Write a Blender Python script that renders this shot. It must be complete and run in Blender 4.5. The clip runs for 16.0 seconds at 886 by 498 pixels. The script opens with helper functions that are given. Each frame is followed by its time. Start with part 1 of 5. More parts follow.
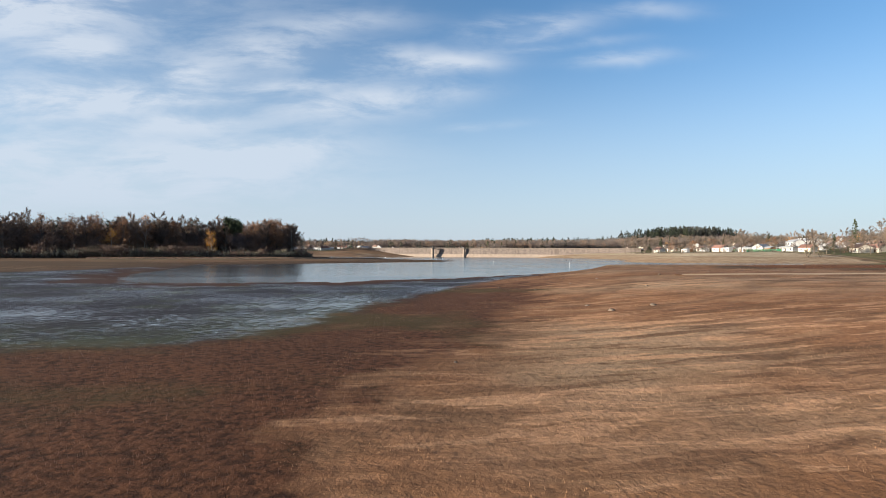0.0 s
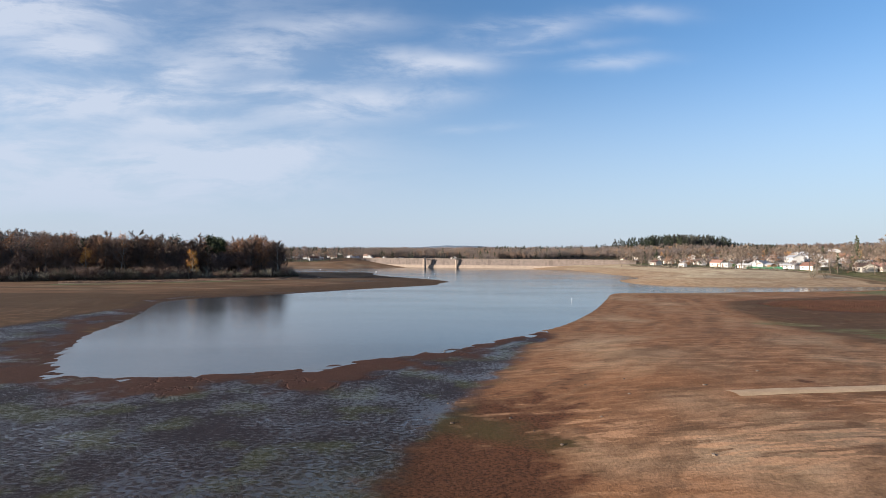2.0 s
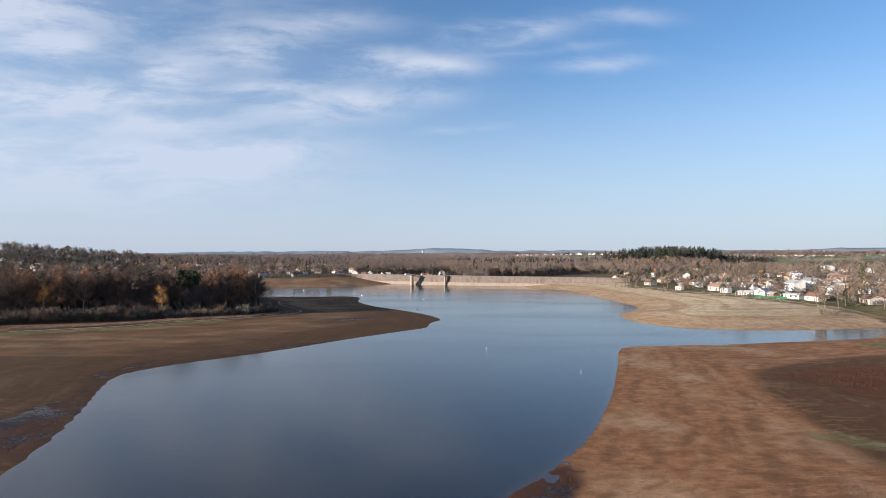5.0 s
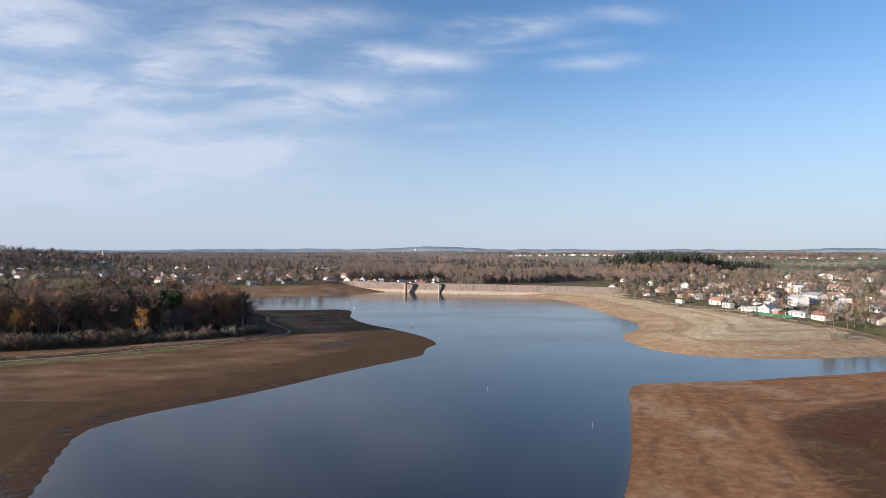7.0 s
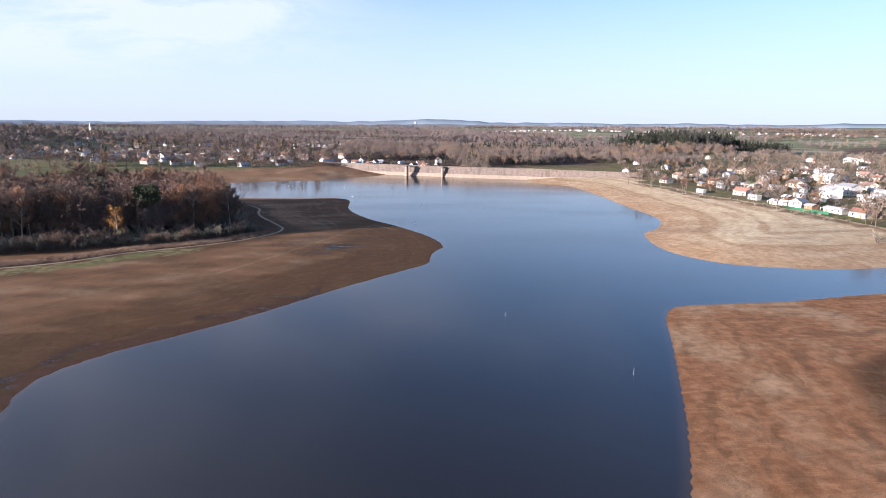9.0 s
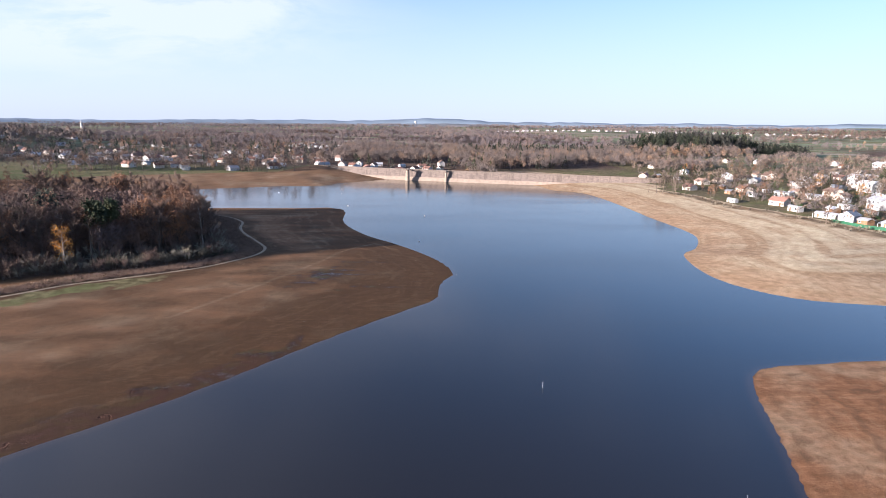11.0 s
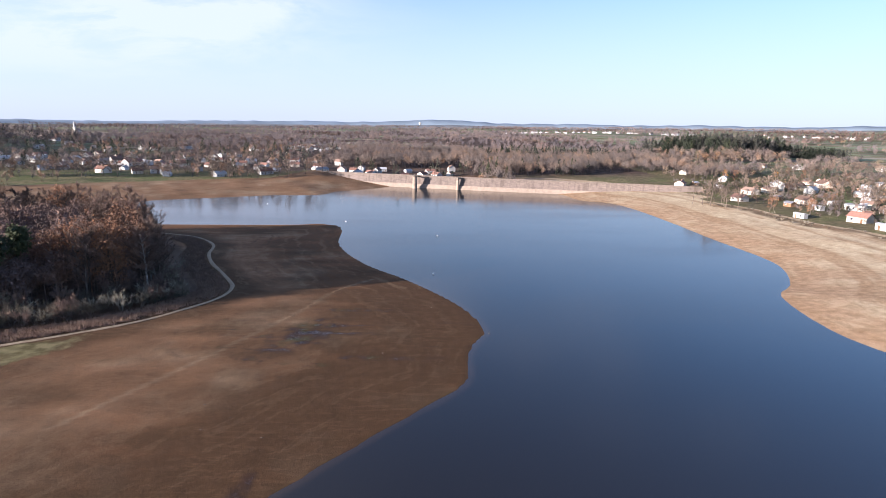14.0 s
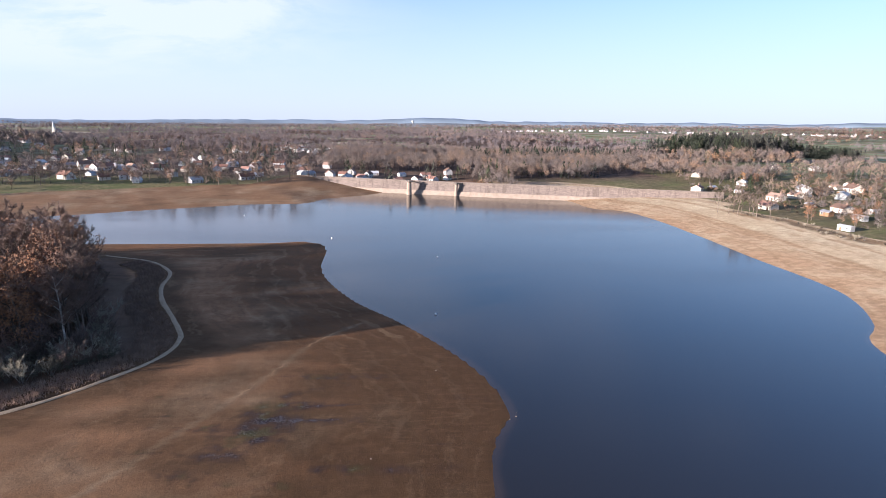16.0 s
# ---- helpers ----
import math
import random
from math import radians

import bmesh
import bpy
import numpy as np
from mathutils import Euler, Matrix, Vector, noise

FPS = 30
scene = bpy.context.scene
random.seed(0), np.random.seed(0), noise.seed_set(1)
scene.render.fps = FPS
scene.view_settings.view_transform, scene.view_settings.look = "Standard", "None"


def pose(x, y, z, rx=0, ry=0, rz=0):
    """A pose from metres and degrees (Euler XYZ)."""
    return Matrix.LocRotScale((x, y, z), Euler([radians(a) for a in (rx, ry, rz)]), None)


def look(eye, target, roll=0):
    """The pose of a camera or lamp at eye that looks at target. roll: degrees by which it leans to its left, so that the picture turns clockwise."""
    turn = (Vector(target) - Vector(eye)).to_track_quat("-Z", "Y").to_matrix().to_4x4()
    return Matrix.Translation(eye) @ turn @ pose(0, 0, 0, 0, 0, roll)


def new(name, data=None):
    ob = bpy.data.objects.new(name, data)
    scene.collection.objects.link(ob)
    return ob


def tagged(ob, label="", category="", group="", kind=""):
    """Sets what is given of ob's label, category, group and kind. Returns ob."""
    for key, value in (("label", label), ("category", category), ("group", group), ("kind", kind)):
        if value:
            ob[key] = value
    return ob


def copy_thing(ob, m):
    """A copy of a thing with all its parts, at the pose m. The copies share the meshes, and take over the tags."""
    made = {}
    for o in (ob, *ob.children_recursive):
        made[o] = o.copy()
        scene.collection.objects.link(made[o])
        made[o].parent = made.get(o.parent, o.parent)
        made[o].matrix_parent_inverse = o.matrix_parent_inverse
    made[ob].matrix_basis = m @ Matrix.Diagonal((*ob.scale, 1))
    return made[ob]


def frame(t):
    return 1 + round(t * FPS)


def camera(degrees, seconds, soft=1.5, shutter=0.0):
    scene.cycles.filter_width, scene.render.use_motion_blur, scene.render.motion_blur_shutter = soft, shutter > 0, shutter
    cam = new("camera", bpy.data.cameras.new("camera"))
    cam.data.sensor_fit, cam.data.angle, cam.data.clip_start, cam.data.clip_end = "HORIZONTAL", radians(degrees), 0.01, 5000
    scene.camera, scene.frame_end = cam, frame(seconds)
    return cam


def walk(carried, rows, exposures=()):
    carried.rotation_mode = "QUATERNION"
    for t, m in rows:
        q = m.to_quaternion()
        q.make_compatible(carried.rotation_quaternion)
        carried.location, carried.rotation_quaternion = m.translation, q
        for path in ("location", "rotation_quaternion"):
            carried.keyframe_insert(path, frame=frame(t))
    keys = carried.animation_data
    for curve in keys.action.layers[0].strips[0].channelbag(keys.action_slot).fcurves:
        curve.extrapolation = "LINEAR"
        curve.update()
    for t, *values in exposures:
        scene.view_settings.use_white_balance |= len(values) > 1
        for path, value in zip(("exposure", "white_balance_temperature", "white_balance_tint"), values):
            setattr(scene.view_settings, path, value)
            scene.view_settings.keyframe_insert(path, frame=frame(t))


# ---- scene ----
cam = camera(75.72, 16.0, soft=0.5)
PATH = [
    (0, (1.93, -106.75, 4.37), (6.67, -6.86, 5.09), 0.27),
    (0.5, (2.19, -103.27, 5.91), (7.21, -3.40, 6.71), 0.29),
    (1, (2.19, -100.08, 8.36), (7.60, -0.23, 9.18), 0.31),
    (1.5, (2.06, -97.02, 11.14), (7.88, 2.80, 12.12), 0.34),
    (2, (2.10, -93.87, 14.42), (8.28, 5.94, 15.49), 0.35),
    (2.5, (2.13, -90.58, 17.28), (8.62, 9.20, 18.55), 0.32),
    (3, (2.00, -87.00, 20.26), (8.83, 12.75, 21.53), 0.31),
    (3.5, (1.89, -83.41, 23.31), (9.10, 16.32, 24.65), 0.32),
    (4, (1.73, -79.91, 26.13), (9.34, 19.79, 27.56), 0.35),
    (4.5, (1.47, -76.80, 29.08), (9.54, 22.86, 30.44), 0.39),
    (5, (1.16, -73.89, 32.10), (9.71, 25.73, 33.28), 0.43),
    (5.5, (0.84, -70.99, 35.11), (9.84, 28.60, 36.07), 0.48),
    (6, (0.55, -67.91, 38.05), (9.95, 31.64, 38.81), 0.52),
    (6.5, (0.33, -64.47, 40.86), (10.04, 35.06, 41.50), 0.58),
    (7, (0.24, -60.46, 43.46), (10.11, 39.05, 44.12), 0.68),
    (7.5, (0.20, -54.92, 46.18), (10.25, 44.48, 42.07), 0.82),
    (8, (-0.09, -47.48, 48.72), (9.99, 51.15, 35.66), 0.93),
    (8.5, (-0.20, -39.10, 50.47), (9.82, 58.66, 31.96), 0.99),
    (9, (-0.20, -29.98, 51.60), (9.77, 67.21, 30.31), 1.04),
    (9.5, (-0.13, -20.30, 52.30), (9.80, 76.70, 30.09), 1.08),
    (10, (-0.05, -10.24, 52.72), (9.88, 86.79, 30.69), 1.12),
    (10.5, (0.00, 0.00, 53.04), (9.97, 97.15, 31.52), 1.16),
    (11, (-0.04, 10.25, 53.44), (10.02, 107.40, 31.99), 1.20),
    (11.5, (-0.04, 20.31, 53.38), (9.89, 117.49, 31.99), 1.20),
    (12, (-0.07, 30.29, 53.20), (9.64, 127.51, 31.90), 1.21),
    (12.5, (-0.14, 40.25, 53.07), (9.35, 137.50, 31.81), 1.24),
    (13, (-0.23, 49.88, 53.02), (9.25, 147.13, 31.74), 1.26),
    (13.5, (-0.29, 59.68, 52.78), (9.26, 156.94, 31.55), 1.29),
    (14, (-0.46, 69.74, 52.81), (8.94, 167.01, 31.61), 1.28),
    (14.5, (-0.58, 79.90, 53.21), (8.89, 177.14, 31.88), 1.21),
    (15, (-0.82, 90.09, 53.40), (8.73, 187.30, 31.97), 1.21),
    (15.5, (-0.65, 100.22, 54.13), (9.37, 197.33, 32.49), 1.15),
    (16, (0.00, 110.55, 54.78), (10.60, 207.63, 33.25), 1.11),
]
EXPOSURES = [(0, 1.48, 6600, 8), (2.0, 1.42, 6450, 12), (7.2, 1.42, 6400, 13), (8.0, 1.66, 6450, 17), (8.6, 1.92, 6120, 20), (16, 1.92, 6120, 20)]
walk(cam, [(t, look(eye, target, roll)) for t, eye, target, roll in PATH], EXPOSURES)

world = bpy.data.worlds.new("sky")
scene.world = world
world.use_nodes = True
SUN_EL, SUN_AZ = 9.8, 251.0


def nodes_of(tree):
    tree.nodes.clear()

    def add(kind, **values):
        n = tree.nodes.new("ShaderNode" + kind)
        for key, v in values.items():
            if key in ("operation", "blend_type", "data_type", "sky_type", "attribute_name", "noise_dimensions", "feature", "interpolation_type", "sun_disc",
                       "sun_elevation", "sun_rotation", "altitude", "air_density", "dust_density", "ozone_density", "wave_type", "clamp"):
                setattr_safe(n, key, v)
            else:
                n.inputs[key.replace("_", " ") if key.replace("_", " ") in n.inputs else int(key[1:])].default_value = v
        return n

    def join(a, b):
        tree.links.new(a, b)
    return add, join


def setattr_safe(n, key, v):
    if key == "operation":
        n.operation = v
    elif key == "blend_type":
        n.blend_type = v
    elif key == "data_type":
        n.data_type = v
    elif key == "sky_type":
        n.sky_type = v
    elif key == "attribute_name":
        n.attribute_name = v
    elif key == "feature":
        n.feature = v
    elif key == "interpolation_type":
        n.interpolation_type = v
    elif key == "sun_disc":
        n.sun_disc = v
    elif key == "sun_elevation":
        n.sun_elevation = v
    elif key == "sun_rotation":
        n.sun_rotation = v
    elif key == "air_density":
        n.air_density = v
    elif key == "dust_density":
        n.dust_density = v
    elif key == "ozone_density":
        n.ozone_density = v


class Net:
    """A small wrapper to write node trees as sums of values."""

    def __init__(self, tree):
        self.tree = tree
        self.add, self.join = nodes_of(tree)

    def put(self, socket, v):
        if isinstance(v, bpy.types.NodeSocket):
            self.join(v, socket)
        else:
            socket.default_value = v

    def math(self, op, a, b=0.0, c=0.0, clamp=False):
        n = self.add("Math", operation=op)
        n.use_clamp = clamp
        for k, v in enumerate((a, b, c)):
            self.put(n.inputs[k], v)
        return n.outputs[0]

    def mix(self, fac, a, b, kind="MIX"):
        n = self.add("Mix", data_type="RGBA", blend_type=kind)
        self.put(n.inputs[0], fac)
        for k, v in ((6, a), (7, b)):
            self.put(n.inputs[k], (*v, 1) if isinstance(v, tuple) else v)
        return n.outputs[2]

    def ramp(self, v, lo, hi, a=0.0, b=1.0):
        n = self.add("MapRange", interpolation_type="SMOOTHSTEP")
        for k, x in enumerate((v, lo, hi, a, b)):
            self.put(n.inputs[k], x)
        return n.outputs[0]

    def noise(self, vec, scale, detail=4.0, rough=0.55, warp=0.0):
        n = self.add("TexNoise")
        n.inputs["Scale"].default_value = scale
        n.inputs["Detail"].default_value = detail
        n.inputs["Roughness"].default_value = rough
        n.inputs["Distortion"].default_value = warp
        if vec is not None:
            self.join(vec, n.inputs["Vector"])
        return n.outputs["Fac"]

    def stretch(self, vec, sx, sy, sz, rz=0.0):
        n = self.add("Mapping")
        n.inputs["Scale"].default_value = (sx, sy, sz)
        n.inputs["Rotation"].default_value = (0, 0, radians(rz))
        self.join(vec, n.inputs["Vector"])
        return n.outputs[0]

    def attr(self, name):
        return self.add("Attribute", attribute_name=name)

    def where(self):
        return self.add("NewGeometry").outputs["Position"]


# sky: clear blue with thin streaked cirrus, thicker towards the west
w = Net(world.node_tree)
sky = w.add("TexSky", sky_type="NISHITA", sun_disc=False, sun_elevation=radians(SUN_EL), sun_rotation=radians(SUN_AZ), air_density=1.0, dust_density=0.6, ozone_density=2.0)
coord = w.add("TexCoord").outputs["Generated"]
sep = w.add("SeparateXYZ")
w.join(coord, sep.inputs[0])
dx, dy, dz = sep.outputs
high = w.math("MAXIMUM", dz, 0.02)
flat = w.add("CombineXYZ")
w.join(w.math("DIVIDE", dx, w.math("ADD", high, 0.12)), flat.inputs[0])
w.join(w.math("DIVIDE", dy, w.math("ADD", high, 0.12)), flat.inputs[1])
streaks = w.noise(w.stretch(flat.outputs[0], 1.0, 2.0, 1.0, -10), 1.25, 8.0, 0.6, 0.35)
veil = w.noise(w.stretch(flat.outputs[0], 0.5, 1.0, 1.0, 20), 0.9, 3.0, 0.5)
ahead = w.math("MAXIMUM", dy, 0.05)
tan_x, tan_z = w.math("DIVIDE", dx, ahead), w.math("DIVIDE", dz, ahead)
plane = w.add("CombineXYZ")
w.join(tan_x, plane.inputs[0])
w.join(tan_z, plane.inputs[1])
torn = w.noise(w.stretch(plane.outputs[0], 1.0, 3.6, 1.0, -5), 4.6, 8.0, 0.62, 0.3)
warp = w.noise(plane.outputs[0], 3.0, 4.0, 0.55)
wx_, wz_ = w.math("ADD", tan_x, w.math("MULTIPLY", w.math("SUBTRACT", torn, 0.5), 0.12)), w.math("ADD", tan_z, w.math("MULTIPLY", w.math("SUBTRACT", warp, 0.5), 0.09))
# banks of cirrus: across, up, half length, half depth, thickness
BANKS = [(0.21, 0.4, 0.1, 0.02, 0.75), (0.38, 0.348, 0.085, 0.012, 0.5), (0.0, 0.335, 0.13, 0.026, 0.65), (0.1, 0.34, 0.07, 0.015, 0.5), (-0.09, 0.256, 0.12, 0.026, 0.85), (0.05, 0.285, 0.09, 0.018, 0.45),
         (-0.24, 0.35, 0.1, 0.028, 0.55), (-0.38, 0.31, 0.06, 0.022, 0.55), (-0.56, 0.345, 0.07, 0.025, 0.65), (-0.26, 0.178, 0.13, 0.02, 0.65), (-0.39, 0.225, 0.1, 0.02, 0.5),
         (-0.64, 0.256, 0.16, 0.03, 0.6), (-0.66, 0.41, 0.2, 0.05, 0.7), (-0.5, 0.12, 0.38, 0.05, 0.6), (-0.66, 0.18, 0.14, 0.028, 0.6), (0.43, 0.43, 0.08, 0.014, 0.4), (-0.45, 0.27, 0.14, 0.018, 0.45), (-0.2, 0.29, 0.1, 0.014, 0.5), (-0.12, 0.4, 0.12, 0.02, 0.5), (-0.35, 0.16, 0.2, 0.025, 0.4), (0.12, 0.225, 0.07, 0.008, 0.35), (0.27, 0.37, 0.12, 0.008, 0.35)]
total = None
for bx, bz, hx, hz, k in BANKS:
    u = w.math("MULTIPLY", w.math("SUBTRACT", wx_, bx), 1 / hx)
    v = w.math("MULTIPLY", w.math("SUBTRACT", w.math("SUBTRACT", wz_, w.math("MULTIPLY", u, hx * 0.06)), bz), 1 / hz)
    g = w.math("MULTIPLY", w.math("POWER", 2.718, w.math("MULTIPLY", w.math("ADD", w.math("MULTIPLY", u, u), w.math("MULTIPLY", v, v)), -1.0)), k)
    total = g if total is None else w.math("ADD", total, g)
cloud = w.math("MULTIPLY", total, w.ramp(torn, 0.34, 0.6, 0.3, 1.2))
west = w.ramp(tan_x, 0.15, -0.6)
haze = w.math("MULTIPLY", w.math("MULTIPLY", west, w.ramp(torn, 0.35, 0.65, 0.35, 1.0)), w.ramp(veil, 0.3, 0.65, 0.4, 0.75))
elsewhere = w.math("MULTIPLY", w.ramp(w.math("ADD", streaks, w.math("MULTIPLY", veil, 0.26)), 0.68, 1.0), w.ramp(tan_z, 0.42, 0.6))
cloud = w.math("ADD", w.math("ADD", cloud, haze), w.math("MULTIPLY", elsewhere, 0.6), clamp=True)
cloud = w.math("MULTIPLY", cloud, w.ramp(dz, 0.0, 0.1))
low = w.ramp(dz, 0.36, 0.0, 0.0, 0.8)
blue = w.mix(1.0, sky.outputs[0], (0.82, 1.07, 1.33), "MULTIPLY")
skycol = w.mix(w.math("MULTIPLY", cloud, 0.72), blue, (4.75, 5.05, 5.6))
skycol = w.mix(low, skycol, (3.55, 4.1, 5.05))
back = w.add("Background")
w.join(skycol, back.inputs[0])
back.inputs[1].default_value = 0.06
out = w.add("OutputWorld")
w.join(back.outputs[0], out.inputs[0])

az, el = radians(SUN_AZ), radians(SUN_EL)
sun = new("sun", bpy.data.lights.new("sun", "SUN"))
sun.data.energy, sun.data.angle, sun.data.color = 5.0, radians(0.53), (1.0, 0.89, 0.745)
sun.matrix_world = look((math.sin(az) * math.cos(el) * 300, math.cos(az) * math.cos(el) * 300, math.sin(el) * 300), (0, 0, 0))


# ---- materials ----
def material(name, rough=0.8, metal=0.0):
    m = bpy.data.materials.new(name)
    m.use_nodes = True
    n = Net(m.node_tree)
    b = n.add("BsdfPrincipled")
    b.inputs["Roughness"].default_value, b.inputs["Metallic"].default_value = rough, metal
    b.inputs["Specular IOR Level"].default_value = 0.3
    o = n.add("OutputMaterial")
    n.join(b.outputs[0], o.inputs[0])
    return m, n, b


def plain(name, dark, light, scale=1.0, rough=0.8, spread=0.0, bump=0.0, metal=0.0):
    """Two tones broken up by coarse and fine grain; spread: how far whole things differ from one another."""
    m, n, b = material(name, rough, metal)
    p = n.where()
    v = n.math("ADD", n.math("MULTIPLY", n.noise(p, scale, 5.0), 0.6), n.math("MULTIPLY", n.noise(p, scale * 9, 3.0), 0.4))
    if spread:
        r = n.add("ObjectInfo").outputs["Random"]
        v = n.math("ADD", v, n.math("MULTIPLY", n.math("SUBTRACT", r, 0.5), spread))
    n.join(n.mix(n.ramp(v, 0.3, 0.7), dark, light), b.inputs["Base Color"])
    if bump:
        bm = n.add("Bump")
        bm.inputs["Strength"].default_value, bm.inputs["Distance"].default_value = 0.6, bump
        n.join(n.noise(p, scale * 6, 5.0), bm.inputs["Height"])
        n.join(bm.outputs[0], b.inputs["Normal"])
    return m


def tinted(name, tones, rough=0.9):
    """Colour picked along a row of tones by the tint that each plant carries."""
    m, n, b = material(name, rough)
    r = n.add("ValToRGB")
    r.color_ramp.interpolation = "LINEAR"
    while len(r.color_ramp.elements) < len(tones):
        r.color_ramp.elements.new(0.5)
    for k, c in enumerate(tones):
        r.color_ramp.elements[k].position = k / (len(tones) - 1)
        r.color_ramp.elements[k].color = (*c, 1)
    n.join(n.attr("tint").outputs["Fac"], r.inputs[0])
    v = n.noise(n.where(), 0.6, 3.0)
    c = n.mix(n.ramp(v, 0.3, 0.75, 0.0, 0.5), r.outputs[0], (0.03, 0.022, 0.018))
    stand = n.noise(n.where(), 0.013, 4.0, 0.6)
    c = n.mix(n.ramp(stand, 0.45, 0.65, 0.0, 0.55), c, n.mix(0.5, c, (0.11, 0.09, 0.1)))
    n.join(n.mix(n.ramp(stand, 0.47, 0.3, 0.0, 0.6), c, n.mix(1.0, c, (1.35, 1.15, 0.95), "MULTIPLY")), b.inputs["Base Color"])
    return m


M = {
    "twig": plain("bare_twigs", (0.08, 0.056, 0.045), (0.2, 0.135, 0.105), 0.3, 0.9, 0.5),
    "grey_twig": plain("grey_garden_twigs", (0.1, 0.08, 0.065), (0.21, 0.16, 0.125), 0.3, 0.9, 0.5),
    "bark": plain("grey_brown_bark", (0.05, 0.038, 0.03), (0.16, 0.125, 0.1), 1.5, 0.9, 0.3, 0.03),
    "pale_bark": plain("pale_birch_bark", (0.14, 0.12, 0.1), (0.45, 0.42, 0.38), 1.5, 0.8, 0.2),
    "russet": plain("russet_leaves", (0.12, 0.06, 0.034), (0.26, 0.128, 0.066), 0.6, 0.8, 0.4),
    "orange": plain("orange_leaves", (0.3, 0.125, 0.024), (0.52, 0.255, 0.05), 0.6, 0.8, 0.15),
    "pine": plain("pine_needles", (0.014, 0.023, 0.011), (0.05, 0.062, 0.027), 0.6, 0.8, 0.3),
    "pine_bark": plain("pine_bark", (0.06, 0.036, 0.025), (0.15, 0.09, 0.06), 1.5, 0.9, 0.2),
    "shrub": plain("grey_shrub_twigs", (0.1, 0.085, 0.06), (0.28, 0.25, 0.19), 0.4, 0.9, 0.6),
    "reed": plain("dry_reeds", (0.13, 0.085, 0.062), (0.3, 0.2, 0.145), 0.5, 0.9),
    "stalk": plain("dead_red_brown_stalks", (0.022, 0.01, 0.007), (0.08, 0.035, 0.02), 0.5, 0.9),
    "straw": plain("withered_grass", (0.14, 0.066, 0.032), (0.3, 0.165, 0.08), 0.5, 0.9),
    "hedge": plain("clipped_hedge", (0.02, 0.045, 0.015), (0.06, 0.11, 0.035), 0.8, 0.8, 0.3),
    "white": plain("white_render", (0.36, 0.355, 0.34), (0.52, 0.51, 0.5), 0.5, 0.7, 0.15),
    "cream": plain("cream_render", (0.42, 0.38, 0.32), (0.6, 0.55, 0.48), 0.5, 0.75, 0.3),
    "tile_red": plain("red_clay_roof", (0.14, 0.07, 0.052), (0.25, 0.135, 0.105), 0.8, 0.8, 0.4, 0.03),
    "tile_brown": plain("brown_roof", (0.12, 0.075, 0.055), (0.27, 0.18, 0.14), 0.8, 0.8, 0.5, 0.03),
    "roof_grey": plain("grey_sheet_roof", (0.22, 0.22, 0.23), (0.5, 0.5, 0.5), 0.6, 0.5, 0.5),
    "roof_white": plain("pale_sheet_roof", (0.26, 0.26, 0.26), (0.42, 0.42, 0.42), 0.4, 0.5, 0.2),
    "wood": plain("brown_boards", (0.1, 0.055, 0.03), (0.24, 0.14, 0.08), 1.2, 0.8, 0.3),
    "frame": plain("white_frames", (0.7, 0.7, 0.7), (0.8, 0.8, 0.8), 2.0, 0.5),
    "glass": plain("window_glass", (0.02, 0.024, 0.03), (0.035, 0.04, 0.05), 2.0, 0.06),
    "green": plain("green_fence_cloth", (0.008, 0.055, 0.03), (0.02, 0.11, 0.055), 1.0, 0.7),
    "gravel": plain("pale_gravel", (0.22, 0.16, 0.1), (0.36, 0.275, 0.185), 0.7, 0.95, 0.0, 0.03),
    "sand": plain("pale_sand", (0.36, 0.235, 0.135), (0.5, 0.345, 0.21), 0.5, 0.95, 0.0, 0.03),
    "coping": plain("weathered_coping", (0.13, 0.108, 0.09), (0.22, 0.185, 0.155), 0.5, 0.9, 0.0, 0.03),
    "concrete": plain("pale_concrete", (0.2, 0.158, 0.125), (0.29, 0.232, 0.19), 0.35, 0.9, 0.0, 0.03),
    "stone": plain("grey_stones", (0.05, 0.035, 0.025), (0.16, 0.12, 0.09), 1.5, 0.9, 0.4, 0.05),
    "rail": plain("dark_metal", (0.04, 0.04, 0.04), (0.09, 0.09, 0.09), 2.0, 0.5, 0.0, 0.0, 0.6),
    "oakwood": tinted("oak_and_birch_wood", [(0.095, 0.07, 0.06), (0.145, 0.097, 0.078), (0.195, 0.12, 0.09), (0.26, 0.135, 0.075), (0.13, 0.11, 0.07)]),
    # the woodland tones again, paler and greyer: distance haze put into the colour
    "forest": tinted("hazed_woodland", [(0.125, 0.108, 0.102), (0.165, 0.135, 0.12), (0.21, 0.155, 0.125), (0.27, 0.165, 0.1), (0.15, 0.142, 0.095)]),
    # still greyer, towards mauve, with more of the haze in the tones
    "hazed_plain_forest": tinted("hazed_woods_of_the_plain", [(0.13, 0.12, 0.13), (0.17, 0.147, 0.148), (0.215, 0.168, 0.158), (0.24, 0.172, 0.142), (0.17, 0.162, 0.145)]),
    "brushwood": tinted("grey_green_brushwood", [(0.085, 0.075, 0.05), (0.12, 0.105, 0.07), (0.15, 0.11, 0.085)]),
    "dark_forest": tinted("dark_conifers", [(0.011, 0.02, 0.013), (0.022, 0.035, 0.018), (0.045, 0.055, 0.025)]),
}

